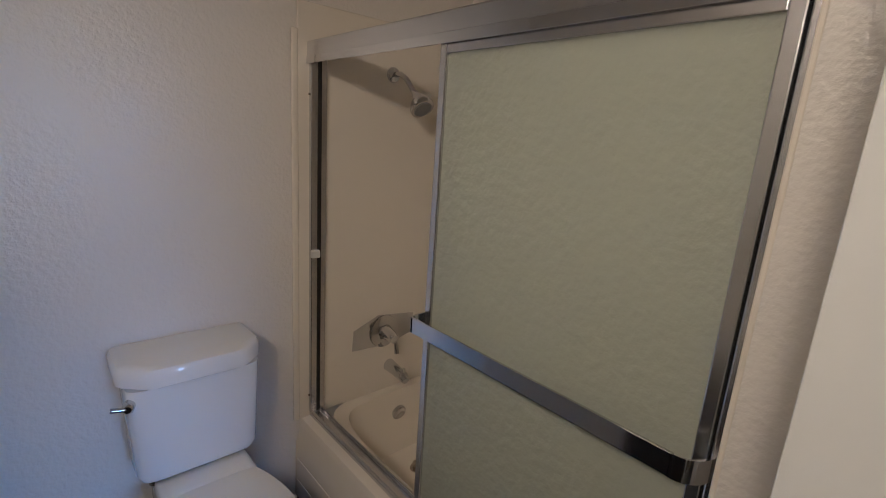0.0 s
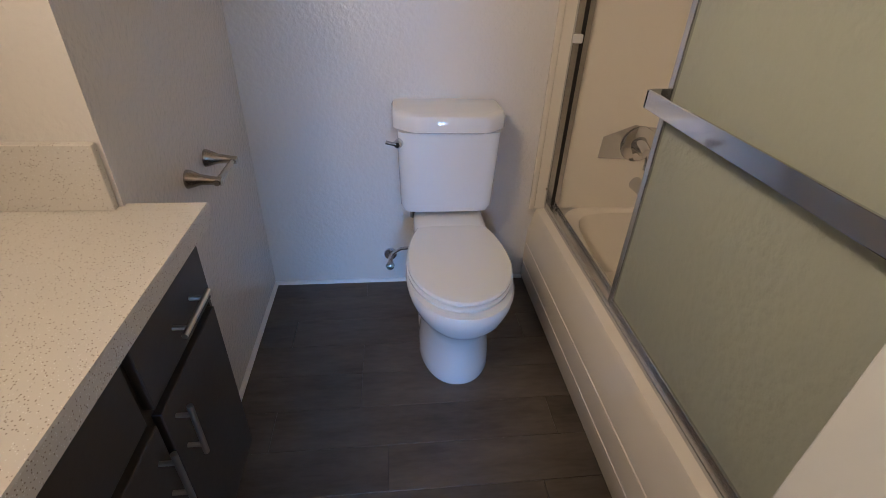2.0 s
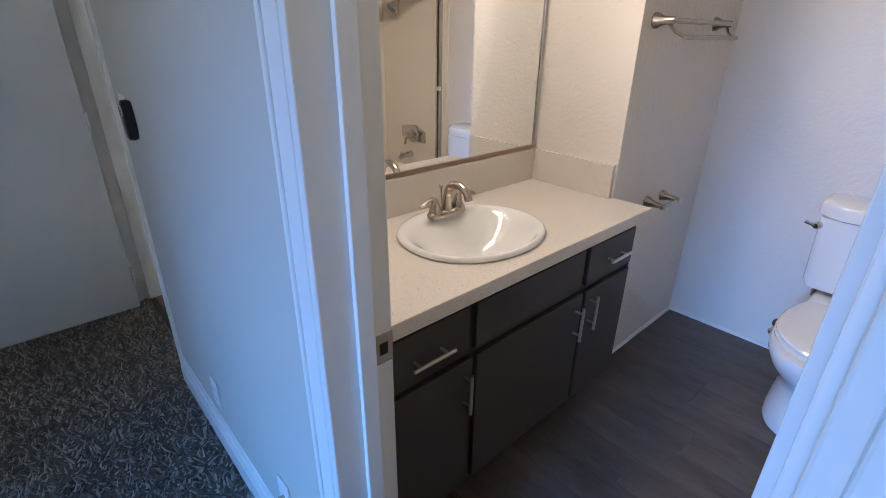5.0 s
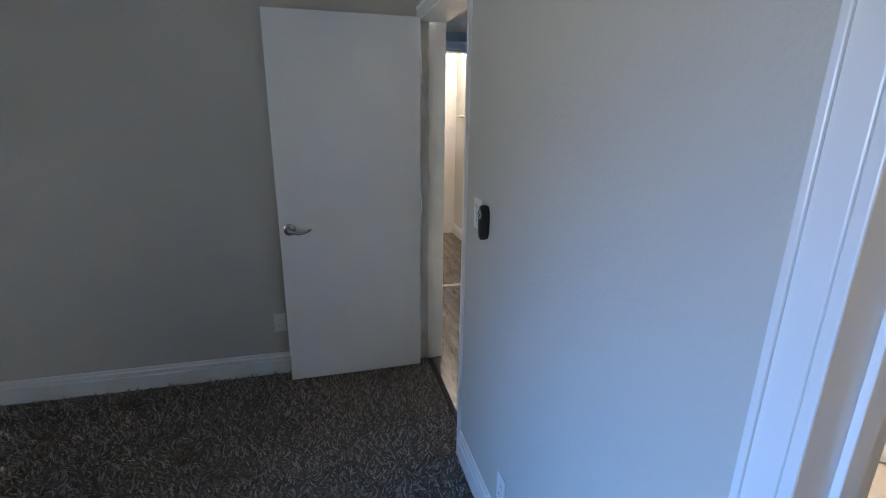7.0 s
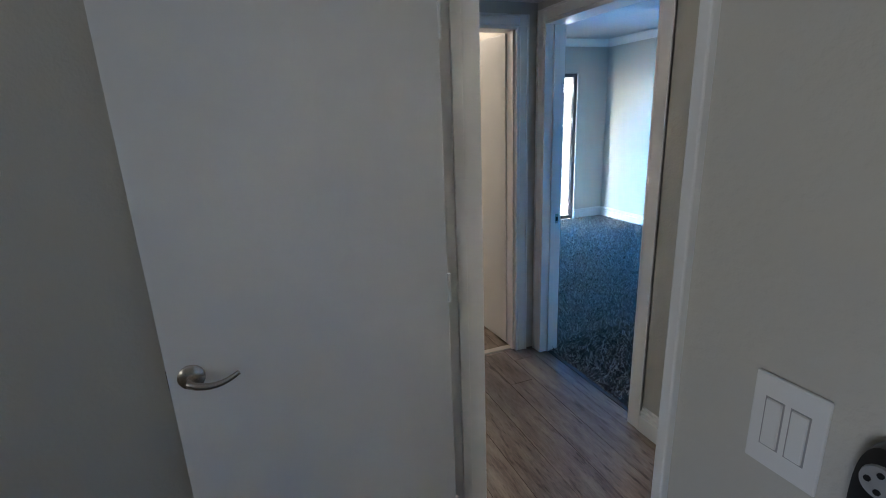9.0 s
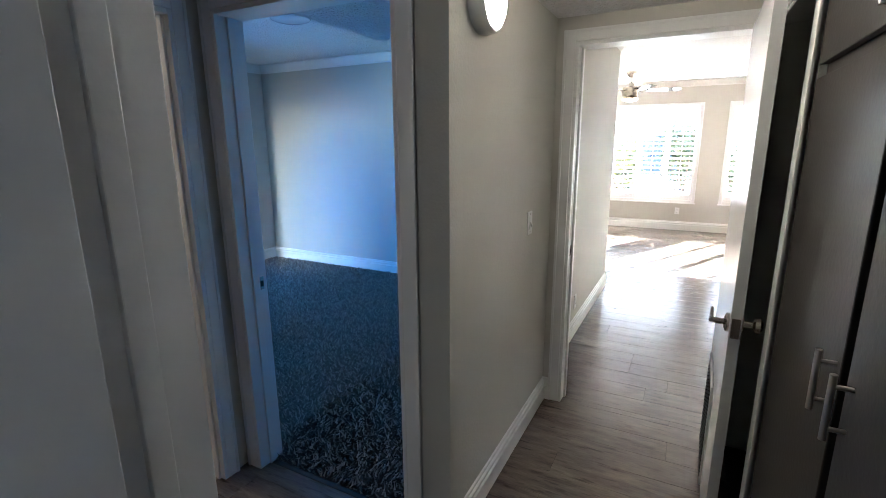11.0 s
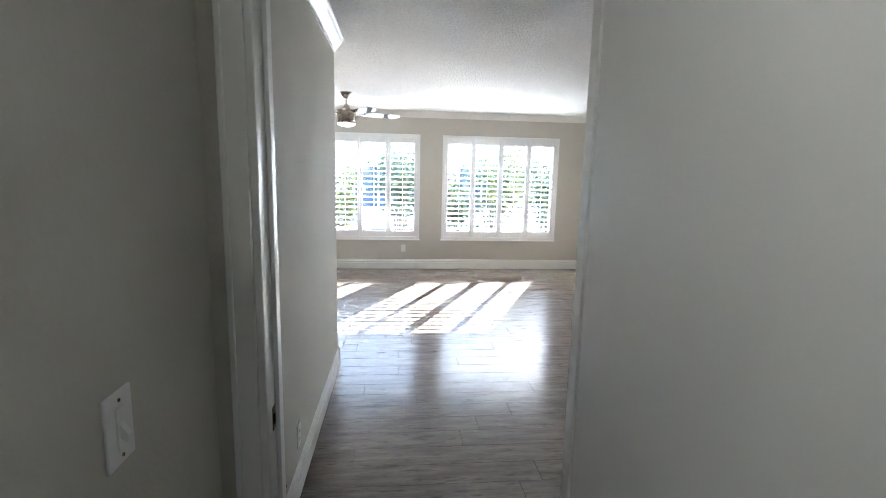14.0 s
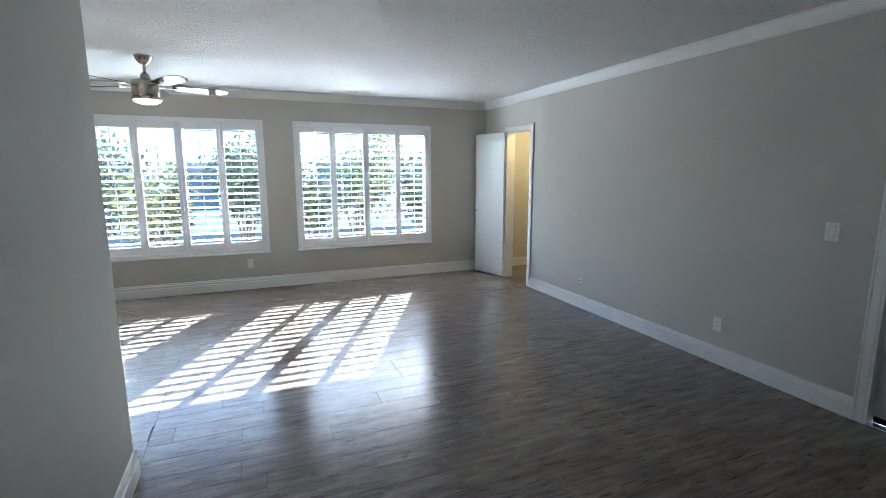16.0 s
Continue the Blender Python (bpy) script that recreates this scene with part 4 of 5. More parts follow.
def faucet():
    r = thing("faucet", "brushed nickel two-handle bathroom faucet", "faucet", (0.045, 0.755, 0.879))
    lpart("base_plate", loft(bmesh.new(), [oval(0, 0, z, a, b, 40, 2.6) for z, a, b in ((0, 0.030, 0.083), (0.010, 0.030, 0.083), (0.016, 0.027, 0.079), (0.019, 0.021, 0.072))]), NICKEL, r, "", True)
    pts, rad = [], []
    for i in range(5):
        pts.append((0.004 * (i / 4) ** 2, 0, 0.014 + 0.056 * i / 4))
        rad.append(0.022 - 0.0075 * (i / 4) ** 0.6)
    for i in range(1, 13):
        a = math.radians(152) * i / 12
        pts.append((0.004 + 0.050 * (1 - math.cos(a)), 0, 0.070 + 0.044 * math.sin(a)))
        rad.append(0.0145 - 0.0025 * i / 12)
    end = pts[-1]
    pts += [(end[0] + 0.006, 0, end[2] - 0.014), (end[0] + 0.008, 0, end[2] - 0.019)]
    rad += [0.0135, 0.0135]
    lpart("spout", tubem(pts, rad, 16), NICKEL, r, "arched spout", True)
    for s in (-1, 1):
        y = s * 0.052
        h = lpart("handle", tubem([(0, y, 0.014), (0, y, 0.024), (0, y, 0.038), (0, y + s * 0.001, 0.052), (0, y + s * 0.002, 0.060), (0, y + s * 0.003, 0.066)], [0.024, 0.022, 0.0165, 0.0115, 0.010, 0.006], 16), NICKEL, r, "", True)
        lv = [(0.0, y - s * 0.004, 0.062), (0.001, y + s * 0.014, 0.067), (0.003, y + s * 0.032, 0.066), (0.006, y + s * 0.050, 0.059), (0.008, y + s * 0.066, 0.053), (0.009, y + s * 0.074, 0.052)]
        lpart("handle_lever", tubem(lv, [0.006, 0.0075, 0.0065, 0.006, 0.0075, 0.004], 10), NICKEL, h, "", True)
    lpart("lift_rod", tubem([(-0.024, 0, 0.012), (-0.030, 0, 0.082), (-0.031, 0, 0.088), (-0.032, 0, 0.098), (-0.032, 0, 0.102)], [0.003, 0.003, 0.0065, 0.0065, 0.003], 10), NICKEL, r, "", True)


faucet()
mr = thing("wall_mirror", "large frameless vanity mirror with a metal bottom channel", "mirror")
lpart("glass", boxm(-0.0985, 0.15, 1.012, -0.0925, 1.388, 2.02, bevel=0.001), MIRROR, mr)
lpart("bottom_channel", boxm(-0.099, 0.14, 1.0, -0.086, 1.392, 1.016, bevel=0.002), mat("bronze_channel", (0.30, 0.22, 0.16), 0.35, 0.8), mr)
lpart("side_channel", boxm(-0.099, 1.388, 1.016, -0.087, 1.396, 2.02, bevel=0.002), ALU, mr)

tb = thing("double_towel_bar", "brushed nickel double towel bar on the bathroom wall", "towel bar", (0.31, 0, 0))
for y in (1.50, 2.04):
    p = lpart("post", tubem([(0.001, y, 1.505), (0.01, y, 1.505), (0.03, y, 1.505), (0.065, y, 1.505), (0.072, y, 1.505)], [0.028, 0.027, 0.016, 0.013, 0.013], 14), NICKEL, tb, "", True)
    lpart("lower_arm", tubem([(0.05, y, 1.50), (0.07, y + (0.02 if y < 1.8 else -0.02), 1.47), (0.1, y + (0.04 if y < 1.8 else -0.04), 1.452)], 0.006, 8), NICKEL, p, "", True)
lpart("bar", tubem([(0.065, 1.49, 1.505), (0.065, 2.05, 1.505)], 0.009, 12), NICKEL, tb, "", True)
lpart("bar", tubem([(0.105, 1.53, 1.452), (0.105, 2.02, 1.452)], 0.008, 12), NICKEL, tb, "", True)
tp = thing("toilet_paper_holder", "empty brushed nickel toilet paper holder", "paper holder", (0.31, 0, 0))
for y in (1.715, 1.865):
    lpart("post", tubem([(0.001, y, 0.785), (0.008, y, 0.785), (0.035, y, 0.783), (0.075, y, 0.78), (0.088, y, 0.778)], [0.026, 0.025, 0.015, 0.011, 0.012], 14), NICKEL, tp, "", True)
lpart("roller", tubem([(0.078, 1.70, 0.778), (0.078, 1.88, 0.778)], 0.008, 12), NICKEL, tp, "", True)


# ---- plates and small wall fittings ----
GREYGAP = mat("grey_gap", (0.35, 0.35, 0.34), 0.6)


def plate(name, label, category, at, rz, kind="outlet", w=0.07, h=0.115):
    """A wall plate; its own face looks along -y."""
    r = thing(name, label, category, at, rz)
    lpart("cover_plate", boxm(-w / 2, -0.006, -h / 2, w / 2, -0.0005, h / 2, bevel=0.003), PLASTIC, r)
    if kind == "outlet":
        for z in (-0.02, 0.02):
            o = lpart("receptacle", boxm(-0.016, -0.008, z - 0.014, 0.016, -0.005, z + 0.014, bevel=0.002), PLASTIC, r)
            for x in (-0.006, 0.006):
                lpart("slot", boxm(x - 0.001, -0.0086, z - 0.005, x + 0.001, -0.0076, z + 0.004), DARKIN, o)
    if kind == "rocker":
        k = max(1, round(w / 0.07))
        for i in range(k):
            x = (i - (k - 1) / 2) * 0.046
            o = lpart("rocker", boxm(x - 0.016, -0.009, -0.033, x + 0.016, -0.005, 0.033, bevel=0.002), PLASTIC, r)
            lpart("rocker_gap", boxm(x - 0.018, -0.0065, -0.035, x + 0.018, -0.0062, 0.035), GREYGAP, o)
    if kind == "toggle":
        o = lpart("toggle", loft(bmesh.new(), [[(-0.011, y, z0), (0.011, y, z0), (0.011, y, z1), (-0.011, y, z1)] for y, z0, z1 in ((-0.005, -0.033, 0.033), (-0.0085, -0.033, 0.033))]), PLASTIC, r)
        lpart("toggle_lever", loft(bmesh.new(), [[(-w2, y, z0), (w2, y, z0), (w2, y, z1), (-w2, y, z1)] for y, w2, z0, z1 in ((-0.0085, 0.006, -0.014, 0.008), (-0.017, 0.0055, -0.021, -0.006), (-0.019, 0.005, -0.021, -0.009))]), PLASTIC, o)
        for z in (-0.044, 0.044):
            lpart("screw", tubem([(0, -0.0055, z), (0, -0.0075, z)], 0.0032, 10), NICKEL, r)
    if kind == "slim":
        for x in (-0.014, 0.014):
            o = lpart("rocker", boxm(x - 0.009, -0.009, -0.03, x + 0.009, -0.005, 0.03, bevel=0.002), PLASTIC, r)
            lpart("rocker_gap", boxm(x - 0.0108, -0.0065, -0.0318, x + 0.0108, -0.0061, 0.0318), GREYGAP, o)
    if kind == "coax":
        lpart("connector", tubem([(0, -0.006, 0), (0, -0.02, 0)], 0.006, 8), NICKEL, r, "", True)
    return r


plate("power_outlet", "white duplex outlet low on the bedroom wall", "outlet", (-0.35, 0, 0.26), 0, "outlet")
plate("cable_outlet", "white coaxial wall plate low on the bedroom wall", "outlet", (0.215, 0, 0.262), 0, "coax")
plate("power_outlet", "white duplex outlet beside the open bedroom door", "outlet", (-1.81, -0.85, 0.335), 90, "outlet")
plate("light_switch", "white double rocker switch plate in the bedroom", "switch", (-0.712, 0, 1.20), 0, "slim", 0.08, 0.118)
plate("light_switch", "white toggle switch plate on the hall wall", "switch", (-1.85, 1.975, 1.145), 90, "toggle")
plate("power_outlet", "white duplex outlet under the living room window", "outlet", (-1.33, 8.86, 0.335), 0, "outlet")
plate("power_outlet", "white duplex outlet on the long living room wall", "outlet", (2.06, 4.87, 0.315), -90, "outlet")
plate("light_switch", "white rocker switch plate near the entry door", "switch", (2.06, 4.165, 1.13), -90, "rocker", 0.08)
cx = plate("cable_outlet", "small round white cable outlet on the living room wall", "outlet", (2.06, 6.53, 0.31), -90, "coax", 0.05, 0.05)
plate("power_outlet", "white duplex outlet low on the wall past the door", "outlet", (-1.90, 3.44, 0.275), 90, "outlet")
plate("cable_outlet", "white cable wall plate low on the wall past the door", "outlet", (-1.90, 3.10, 0.24), 90, "coax")
plate("power_outlet", "white duplex outlet in the second bedroom", "outlet", (-4.0, 4.33, 0.30), 0, "outlet")

rm = thing("fan_remote", "black oval fan remote in a wall cradle", "remote control", (-0.612, 0, 1.19))
lpart("cradle", loft(bmesh.new(), [[(x, y, z) for x, z, _ in oval(0, 0, 0, a, b, 28, 2.7)] for y, a, b in ((-0.001, 0.024, 0.06), (-0.012, 0.026, 0.064), (-0.026, 0.024, 0.062), (-0.03, 0.018, 0.054))]), BLACK, rm, "", True)
pd = lpart("button_pad", tubem([(0, -0.03, 0.03), (0, -0.0335, 0.03)], [0.017, 0.016], 20), mat("silver_plastic", (0.45, 0.46, 0.47), 0.35, 0.4), rm, "silver round button pad", True)
for a in range(4):
    lpart("button", tubem([(0.009 * math.cos(a * 1.57), -0.0333, 0.03 + 0.009 * math.sin(a * 1.57)), (0.009 * math.cos(a * 1.57), -0.035, 0.03 + 0.009 * math.sin(a * 1.57))], 0.003, 8), BLACK, pd)


# ---- hall ----
sc = thing("wall_sconce", "lit round flush wall lamp in the hall", "wall lamp", (-1.85, 1.335, 2.0))
lpart("rim", tubem([(0.0005, 0, 0), (0.02, 0, 0), (0.05, 0, 0), (0.058, 0, 0)], [0.105, 0.11, 0.106, 0.1], 36), mat("satin_white_metal", (0.62, 0.61, 0.60), 0.4), sc, "satin pale metal rim", True)
lpart("diffuser", tubem([(0.045, 0, 0), (0.058, 0, 0), (0.07, 0, 0), (0.075, 0, 0)], [0.092, 0.092, 0.075, 0.04], 36), LAMPGLASS, sc, "glowing frosted diffuser", True)


def hall_cabinet(y0, y1, pull_y, label):
    r = thing("hall_cabinet", label, "cabinet", group="built-in hall cabinets")
    x = -0.866
    # Near-black body paints the shade seen in the gap between the doors.
    lpart("body", boxm(x + 0.022, y0, 0.0, -0.25, y1, HALL_Z - 0.002), DARKIN, r)
    lpart("mid_rail", boxm(x + 0.004, y0, 1.698, x + 0.021, y1, 1.737), TAUPE, r)
    lpart("top_rail", boxm(x + 0.004, y0, 2.125, x + 0.021, y1, HALL_Z - 0.002), TAUPE, r)
    lpart("plinth", boxm(x + 0.004, y0, 0.0, x + 0.021, y1, 0.095), TAUPE, r)
    a, b = (0.785, y1 - 0.004) if y1 > 1 else (y0 + 0.004, 0.742)
    d = lpart("lower_door", boxm(x - 0.016, a, 0.10, x + 0.003, b, 1.70, bevel=0.003), TAUPE, r)
    pull(d, (x - 0.016, pull_y, 1.085), (0, 0, 1), 0.125, (-1, 0, 0), m=PULL)
    d = lpart("upper_door", boxm(x - 0.016, a, 1.735, x + 0.003, b, 2.125, bevel=0.003), TAUPE, r)
    pull(d, (x - 0.016, pull_y, 1.815), (0, 0, 1), 0.125, (-1, 0, 0), m=PULL)


hall_cabinet(0.763, 1.424, 0.812, "tall taupe built-in hall cabinet beside the air closet")
hall_cabinet(0.135, 0.762, 0.700, "tall taupe built-in hall cabinet beside the bedroom door")

vn = thing("ceiling_vent", "white louvred return air vent in the hall ceiling", "vent", (-1.365, 1.745, HALL_Z))
# Near-black sheet under the ceiling paints the shade of the duct.
lpart("backing", boxm(-0.2, -0.30, -0.004, 0.2, 0.30, -0.0015), DARKIN, vn, "near-black sheet standing for the shaded duct")
for a in (boxm(-0.225, -0.325, -0.012, -0.19, 0.325, -0.001, bevel=0.004), boxm(0.19, -0.325, -0.012, 0.225, 0.325, -0.001, bevel=0.004),
          boxm(-0.19, -0.325, -0.012, 0.19, -0.29, -0.001, bevel=0.004), boxm(-0.19, 0.29, -0.012, 0.19, 0.325, -0.001, bevel=0.004)):
    lpart("frame_side", a, TRIM, vn)
for j in range(7):
    lpart("cross_bar", boxm(-0.19, -0.29 + (j + 1) * 0.0725 - 0.004, -0.011, 0.19, -0.29 + (j + 1) * 0.0725 + 0.004, -0.004), TRIM, vn)
for i in range(26):
    lpart("slat", boxm(-0.183 + i * 0.01465 - 0.0022, -0.29, -0.0105, -0.183 + i * 0.01465 + 0.0022, 0.29, -0.004), TRIM, vn)


# ---- living room ----
LOUVRE = mat("white_shutter_paint", (0.80, 0.80, 0.80), 0.35, var=0.01)


def louvre_mesh(length):
    bm = bmesh.new()
    ring = [(0.0435 * math.cos(t), 0.0052 * math.sin(t)) for t in [2 * math.pi * i / 12 for i in range(12)]]
    loft(bm, [[(x, y, z) for y, z in ring] for x in (-length / 2, length / 2)])
    finish(bm, True)
    me = bpy.data.meshes.new("louvre")
    bm.to_mesh(me)
    bm.free()
    me.materials.append(LOUVRE)
    return me


def shutter(x0, label):
    """A window frame 1.89 wide with four louvred panels; x0 is its outer left edge."""
    r = thing("window_shutter", label, "shutter", (x0, 8.86, 0), group="living room window shutters")
    z0, z1, W = 0.478, 2.138, 1.89
    for nm, b in (("frame_side", (0, 0.05, z0, z1)), ("frame_side", (W - 0.05, W, z0, z1))):
        lpart(nm, boxm(b[0], -0.022, b[2], b[1], -0.001, b[3], bevel=0.005), LOUVRE, r)
    lpart("frame_top", boxm(0.05, -0.022, z1 - 0.05, W - 0.05, -0.001, z1, bevel=0.005), LOUVRE, r)
    lpart("frame_bottom", boxm(0.05, -0.022, z0, W - 0.05, -0.001, z0 + 0.05, bevel=0.005), LOUVRE, r)
    lpart("frame_sill", boxm(-0.01, -0.034, z0 - 0.012, W + 0.01, -0.001, z0 + 0.006, bevel=0.004), LOUVRE, r)
    pw = (W - 0.1) / 4
    me = louvre_mesh(pw - 0.086)
    for i in range(4):
        a = 0.05 + i * pw
        p = lpart("panel", boxm(a + 0.001, -0.017, z0 + 0.051, a + 0.042, 0.011, z1 - 0.051, bevel=0.003), LOUVRE, r, "hinged louvred panel")
        lpart("stile", boxm(a + pw - 0.042, -0.017, z0 + 0.051, a + pw - 0.001, 0.011, z1 - 0.051, bevel=0.003), LOUVRE, p)
        lpart("rail", boxm(a + 0.042, -0.016, z0 + 0.051, a + pw - 0.042, 0.01, z0 + 0.145, bevel=0.003), LOUVRE, p)
        lpart("rail", boxm(a + 0.042, -0.016, z1 - 0.135, a + pw - 0.042, 0.01, z1 - 0.051, bevel=0.003), LOUVRE, p)
        n = 17
        for k in range(n):
            z = z0 + 0.184 + k * (z1 - z0 - 0.358) / (n - 1)
            o = new("louvre", me)
            o.parent = p
            o.matrix_local = pose(a + pw / 2, -0.003, z, 8.5 + 1.0 * math.sin(k * 2.3 + i), 0, 0)
        lpart("tilt_rod", boxm(a + pw / 2 - 0.006, -0.056, z0 + 0.17, a + pw / 2 + 0.006, -0.046, z1 - 0.11, bevel=0.002), LOUVRE, p)
    for i, z in ((0, 0.75), (0, 1.85), (4, 0.75), (4, 1.85), (2, 0.75), (2, 1.85)):
        lpart("hinge", boxm(0.05 + i * pw - 0.005, -0.026, z - 0.03, 0.05 + i * pw + 0.005, -0.018, z + 0.03, bevel=0.002), LOUVRE, r)
    # sash behind
    s = lpart("sash", boxm(0.045, 0.085, z0 + 0.052, 0.085, 0.125, z1 - 0.05, bevel=0.003), TRIM, r, "white vinyl window sash")
    for b in ((W - 0.085, W - 0.045, z0 + 0.052, z1 - 0.05), (W / 2 - 0.022, W / 2 + 0.022, z0 + 0.052, z1 - 0.05)):
        lpart("sash_bar", boxm(b[0], 0.085, b[2], b[1], 0.125, b[3], bevel=0.003), TRIM, s)
    for zz in ((z0 + 0.052, z0 + 0.09), (z1 - 0.09, z1 - 0.05)):
        lpart("sash_rail", boxm(0.085, 0.085, zz[0], W - 0.085, 0.125, zz[1], bevel=0.003), TRIM, s)
    return r


shutter(-2.968, "white plantation shutters with half-open louvres on the window")
shutter(-0.722, "white plantation shutters with half-open louvres on the window")


SMOKED = mat("smoked_mirror_blade", (0.17, 0.17, 0.18), 0.07, 1.0, var=0.02)


def ceiling_fan():
    r = thing("ceiling_fan", "brushed nickel ceiling fan with lit lamp and mirrored blades", "ceiling fan", (-2.055, 7.3, ROOM_Z))
    lpart("canopy", tubem([(0, 0, -0.001), (0, 0, -0.012), (0, 0, -0.04), (0, 0, -0.07), (0, 0, -0.078)], [0.072, 0.072, 0.06, 0.035, 0.02], 24), NICKEL, r, "", True)
    lpart("downrod", tubem([(0, 0, -0.07), (0, 0, -0.17)], 0.0125, 12), NICKEL, r, "", True)
    lpart("rod_cover", tubem([(0, 0, -0.14), (0, 0, -0.15), (0, 0, -0.19), (0, 0, -0.215)], [0.018, 0.03, 0.042, 0.06], 20), NICKEL, r, "", True)
    lpart("motor_housing", tubem([(0, 0, -0.205), (0, 0, -0.215), (0, 0, -0.30), (0, 0, -0.345), (0, 0, -0.352)], [0.09, 0.112, 0.112, 0.105, 0.1], 32), NICKEL, r, "", True)
    lk = lpart("light_ring", tubem([(0, 0, -0.345), (0, 0, -0.352), (0, 0, -0.366), (0, 0, -0.372)], [0.105, 0.116, 0.118, 0.112], 32), mat("copper_ring", (0.55, 0.40, 0.34), 0.25, 1.0), r, "thin coppery ring", True)
    lpart("light_bowl", tubem([(0, 0, -0.368), (0, 0, -0.385), (0, 0, -0.4), (0, 0, -0.408)], [0.11, 0.1, 0.07, 0.02], 32), FANGLASS, r, "glowing frosted light bowl", True)
    for i in range(5):
        a = radians(14 - 72 * i)
        bm = bmesh.new()
        top = []
        for u in range(9):
            t = u / 8
            rr = 0.2 + 0.46 * t
            w = 0.048 + 0.022 * math.sin(t * math.pi * 0.75) - (0.03 * max(0, t - 0.85) / 0.15)
            top.append((rr, w))
        rings = [[(rr, -w, -0.25 + w * 0.2), (rr, w, -0.25 - w * 0.2), (rr, w, -0.256 - w * 0.2), (rr, -w, -0.256 + w * 0.2)] for rr, w in top]
        loft(bm, rings)
        bmesh.ops.rotate(bm, cent=(0, 0, 0), matrix=Matrix.Rotation(a, 3, "Z"), verts=bm.verts)
        b = lpart("blade", bm, SMOKED, r, "mirror-finished blade")
        bm = bmesh.new()
        box(bm, 0.08, -0.022, -0.262, 0.24, 0.022, -0.256, bevel=0.003)
        bmesh.ops.rotate(bm, cent=(0, 0, 0), matrix=Matrix.Rotation(a, 3, "Z"), verts=bm.verts)
        lpart("blade_arm", bm, NICKEL, b)


ceiling_fan()
structure("closet_shelf", boxm(2.185, 7.405, 1.70, 2.5, 7.45, 1.72, bevel=0.003), TRIM, "white shelf cleat in the closet", "shelf")

# ---- second bedroom and second bathroom ----
cl = thing("flush_ceiling_lamp", "round white flush ceiling lamp, unlit", "ceiling lamp", (-3.95, 2.62, ROOM_Z))
lpart("base_ring", tubem([(0, 0, -0.001), (0, 0, -0.03), (0, 0, -0.036)], [0.165, 0.165, 0.158], 36), PLASTIC, cl, "", True)
lpart("diffuser", tubem([(0, 0, -0.034), (0, 0, -0.05), (0, 0, -0.062), (0, 0, -0.066)], [0.15, 0.145, 0.11, 0.05], 36), PORCELAIN, cl, "frosted white diffuser", True)
sd = thing("smoke_detector", "round white smoke detector on the ceiling", "smoke detector", (-3.52, 2.50, ROOM_Z))
lpart("body", tubem([(0, 0, -0.001), (0, 0, -0.03), (0, 0, -0.042)], [0.065, 0.063, 0.045], 24), PLASTIC, sd, "", True)
lpart("vent_ring", tubem([(0, 0, -0.0415), (0, 0, -0.047)], [0.035, 0.03], 20), PLASTIC, sd, "", True)
pdoor = thing("patio_door", "sliding glass patio door with dark frame", "patio door", (-6.24, 2.03, 0), kind="structure")
DARKFRAME = mat("dark_anodised_frame", (0.10, 0.10, 0.11), 0.4, 0.7)
for y in (0.0, 0.86, 0.93, 1.75):
    lpart("stile", boxm(-0.02, y, 0.0, 0.03, y + 0.05, 2.05, bevel=0.003), DARKFRAME, pdoor)
for z in (0.0, 2.0):
    lpart("rail", boxm(-0.018, 0.05, z, 0.028, 1.75, z + 0.05, bevel=0.003), DARKFRAME, pdoor)
tb2 = thing("towel_bar", "brushed nickel towel bar in the second bathroom", "towel bar", (-4.35, 1.105, 0), rz=-90)
for y in (-0.28, 0.26):
    lpart("post", tubem([(0.001, y, 1.49), (0.01, y, 1.49), (0.06, y, 1.49)], [0.026, 0.018, 0.012], 12), NICKEL, tb2, "", True)
lpart("bar", tubem([(0.06, -0.30, 1.49), (0.06, 0.28, 1.49)], 0.009, 10), NICKEL, tb2, "", True)

# ---- outside the living room windows ----
FACADE = mat("grey_siding", (0.42, 0.37, 0.34), 0.8, var=0.08, scale=1.2)
nb = thing("neighbour_building", "grey-sided neighbouring house with white-framed windows", "building", (-1.0, 17.0, -0.25))
lpart("wall", boxm(-9, 0, 0, 9, 6, 5.1), FACADE, nb)
lpart("roof", boxm(-9.4, -0.4, 5.1, 9.4, 6.4, 5.3), mat("brown_shingle", (0.16, 0.12, 0.10), 0.9), nb)
for i in range(24):
    lpart("siding_board", boxm(-9, -0.018, 0.1 + i * 0.21, 9, 0.002, 0.29 + i * 0.21), FACADE, nb)
for x in (-5.5, -1.8, 1.6, 4.6):
    for z in (0.7, 2.85):
        w = lpart("window", boxm(x, -0.06, z, x + 1.5, -0.02, z + 1.3), mat("window_dark", (0.06, 0.07, 0.09), 0.1), nb)
        for b in ((x - 0.08, x, z - 0.08, z + 1.38), (x + 1.5, x + 1.58, z - 0.08, z + 1.38), (x + 0.72, x + 0.78, z, z + 1.3)):
            lpart("frame", boxm(b[0], -0.08, b[2], b[1], -0.018, b[3]), TRIM, w)


def leaf_mat(name, c):
    return mat(name, c, 0.55, var=0.5, scale=30, spec=0.3)


LEAF = leaf_mat("shrub_leaves", (0.07, 0.08, 0.04))
LEAF2 = leaf_mat("yellow_green_leaves", (0.13, 0.13, 0.05))
BARK = mat("bark", (0.13, 0.09, 0.06), 0.9, bump=0.01, bump_scale=30)
BLOSSOM = mat("pink_blossom", (0.5, 0.16, 0.2), 0.6, var=0.3, scale=20)


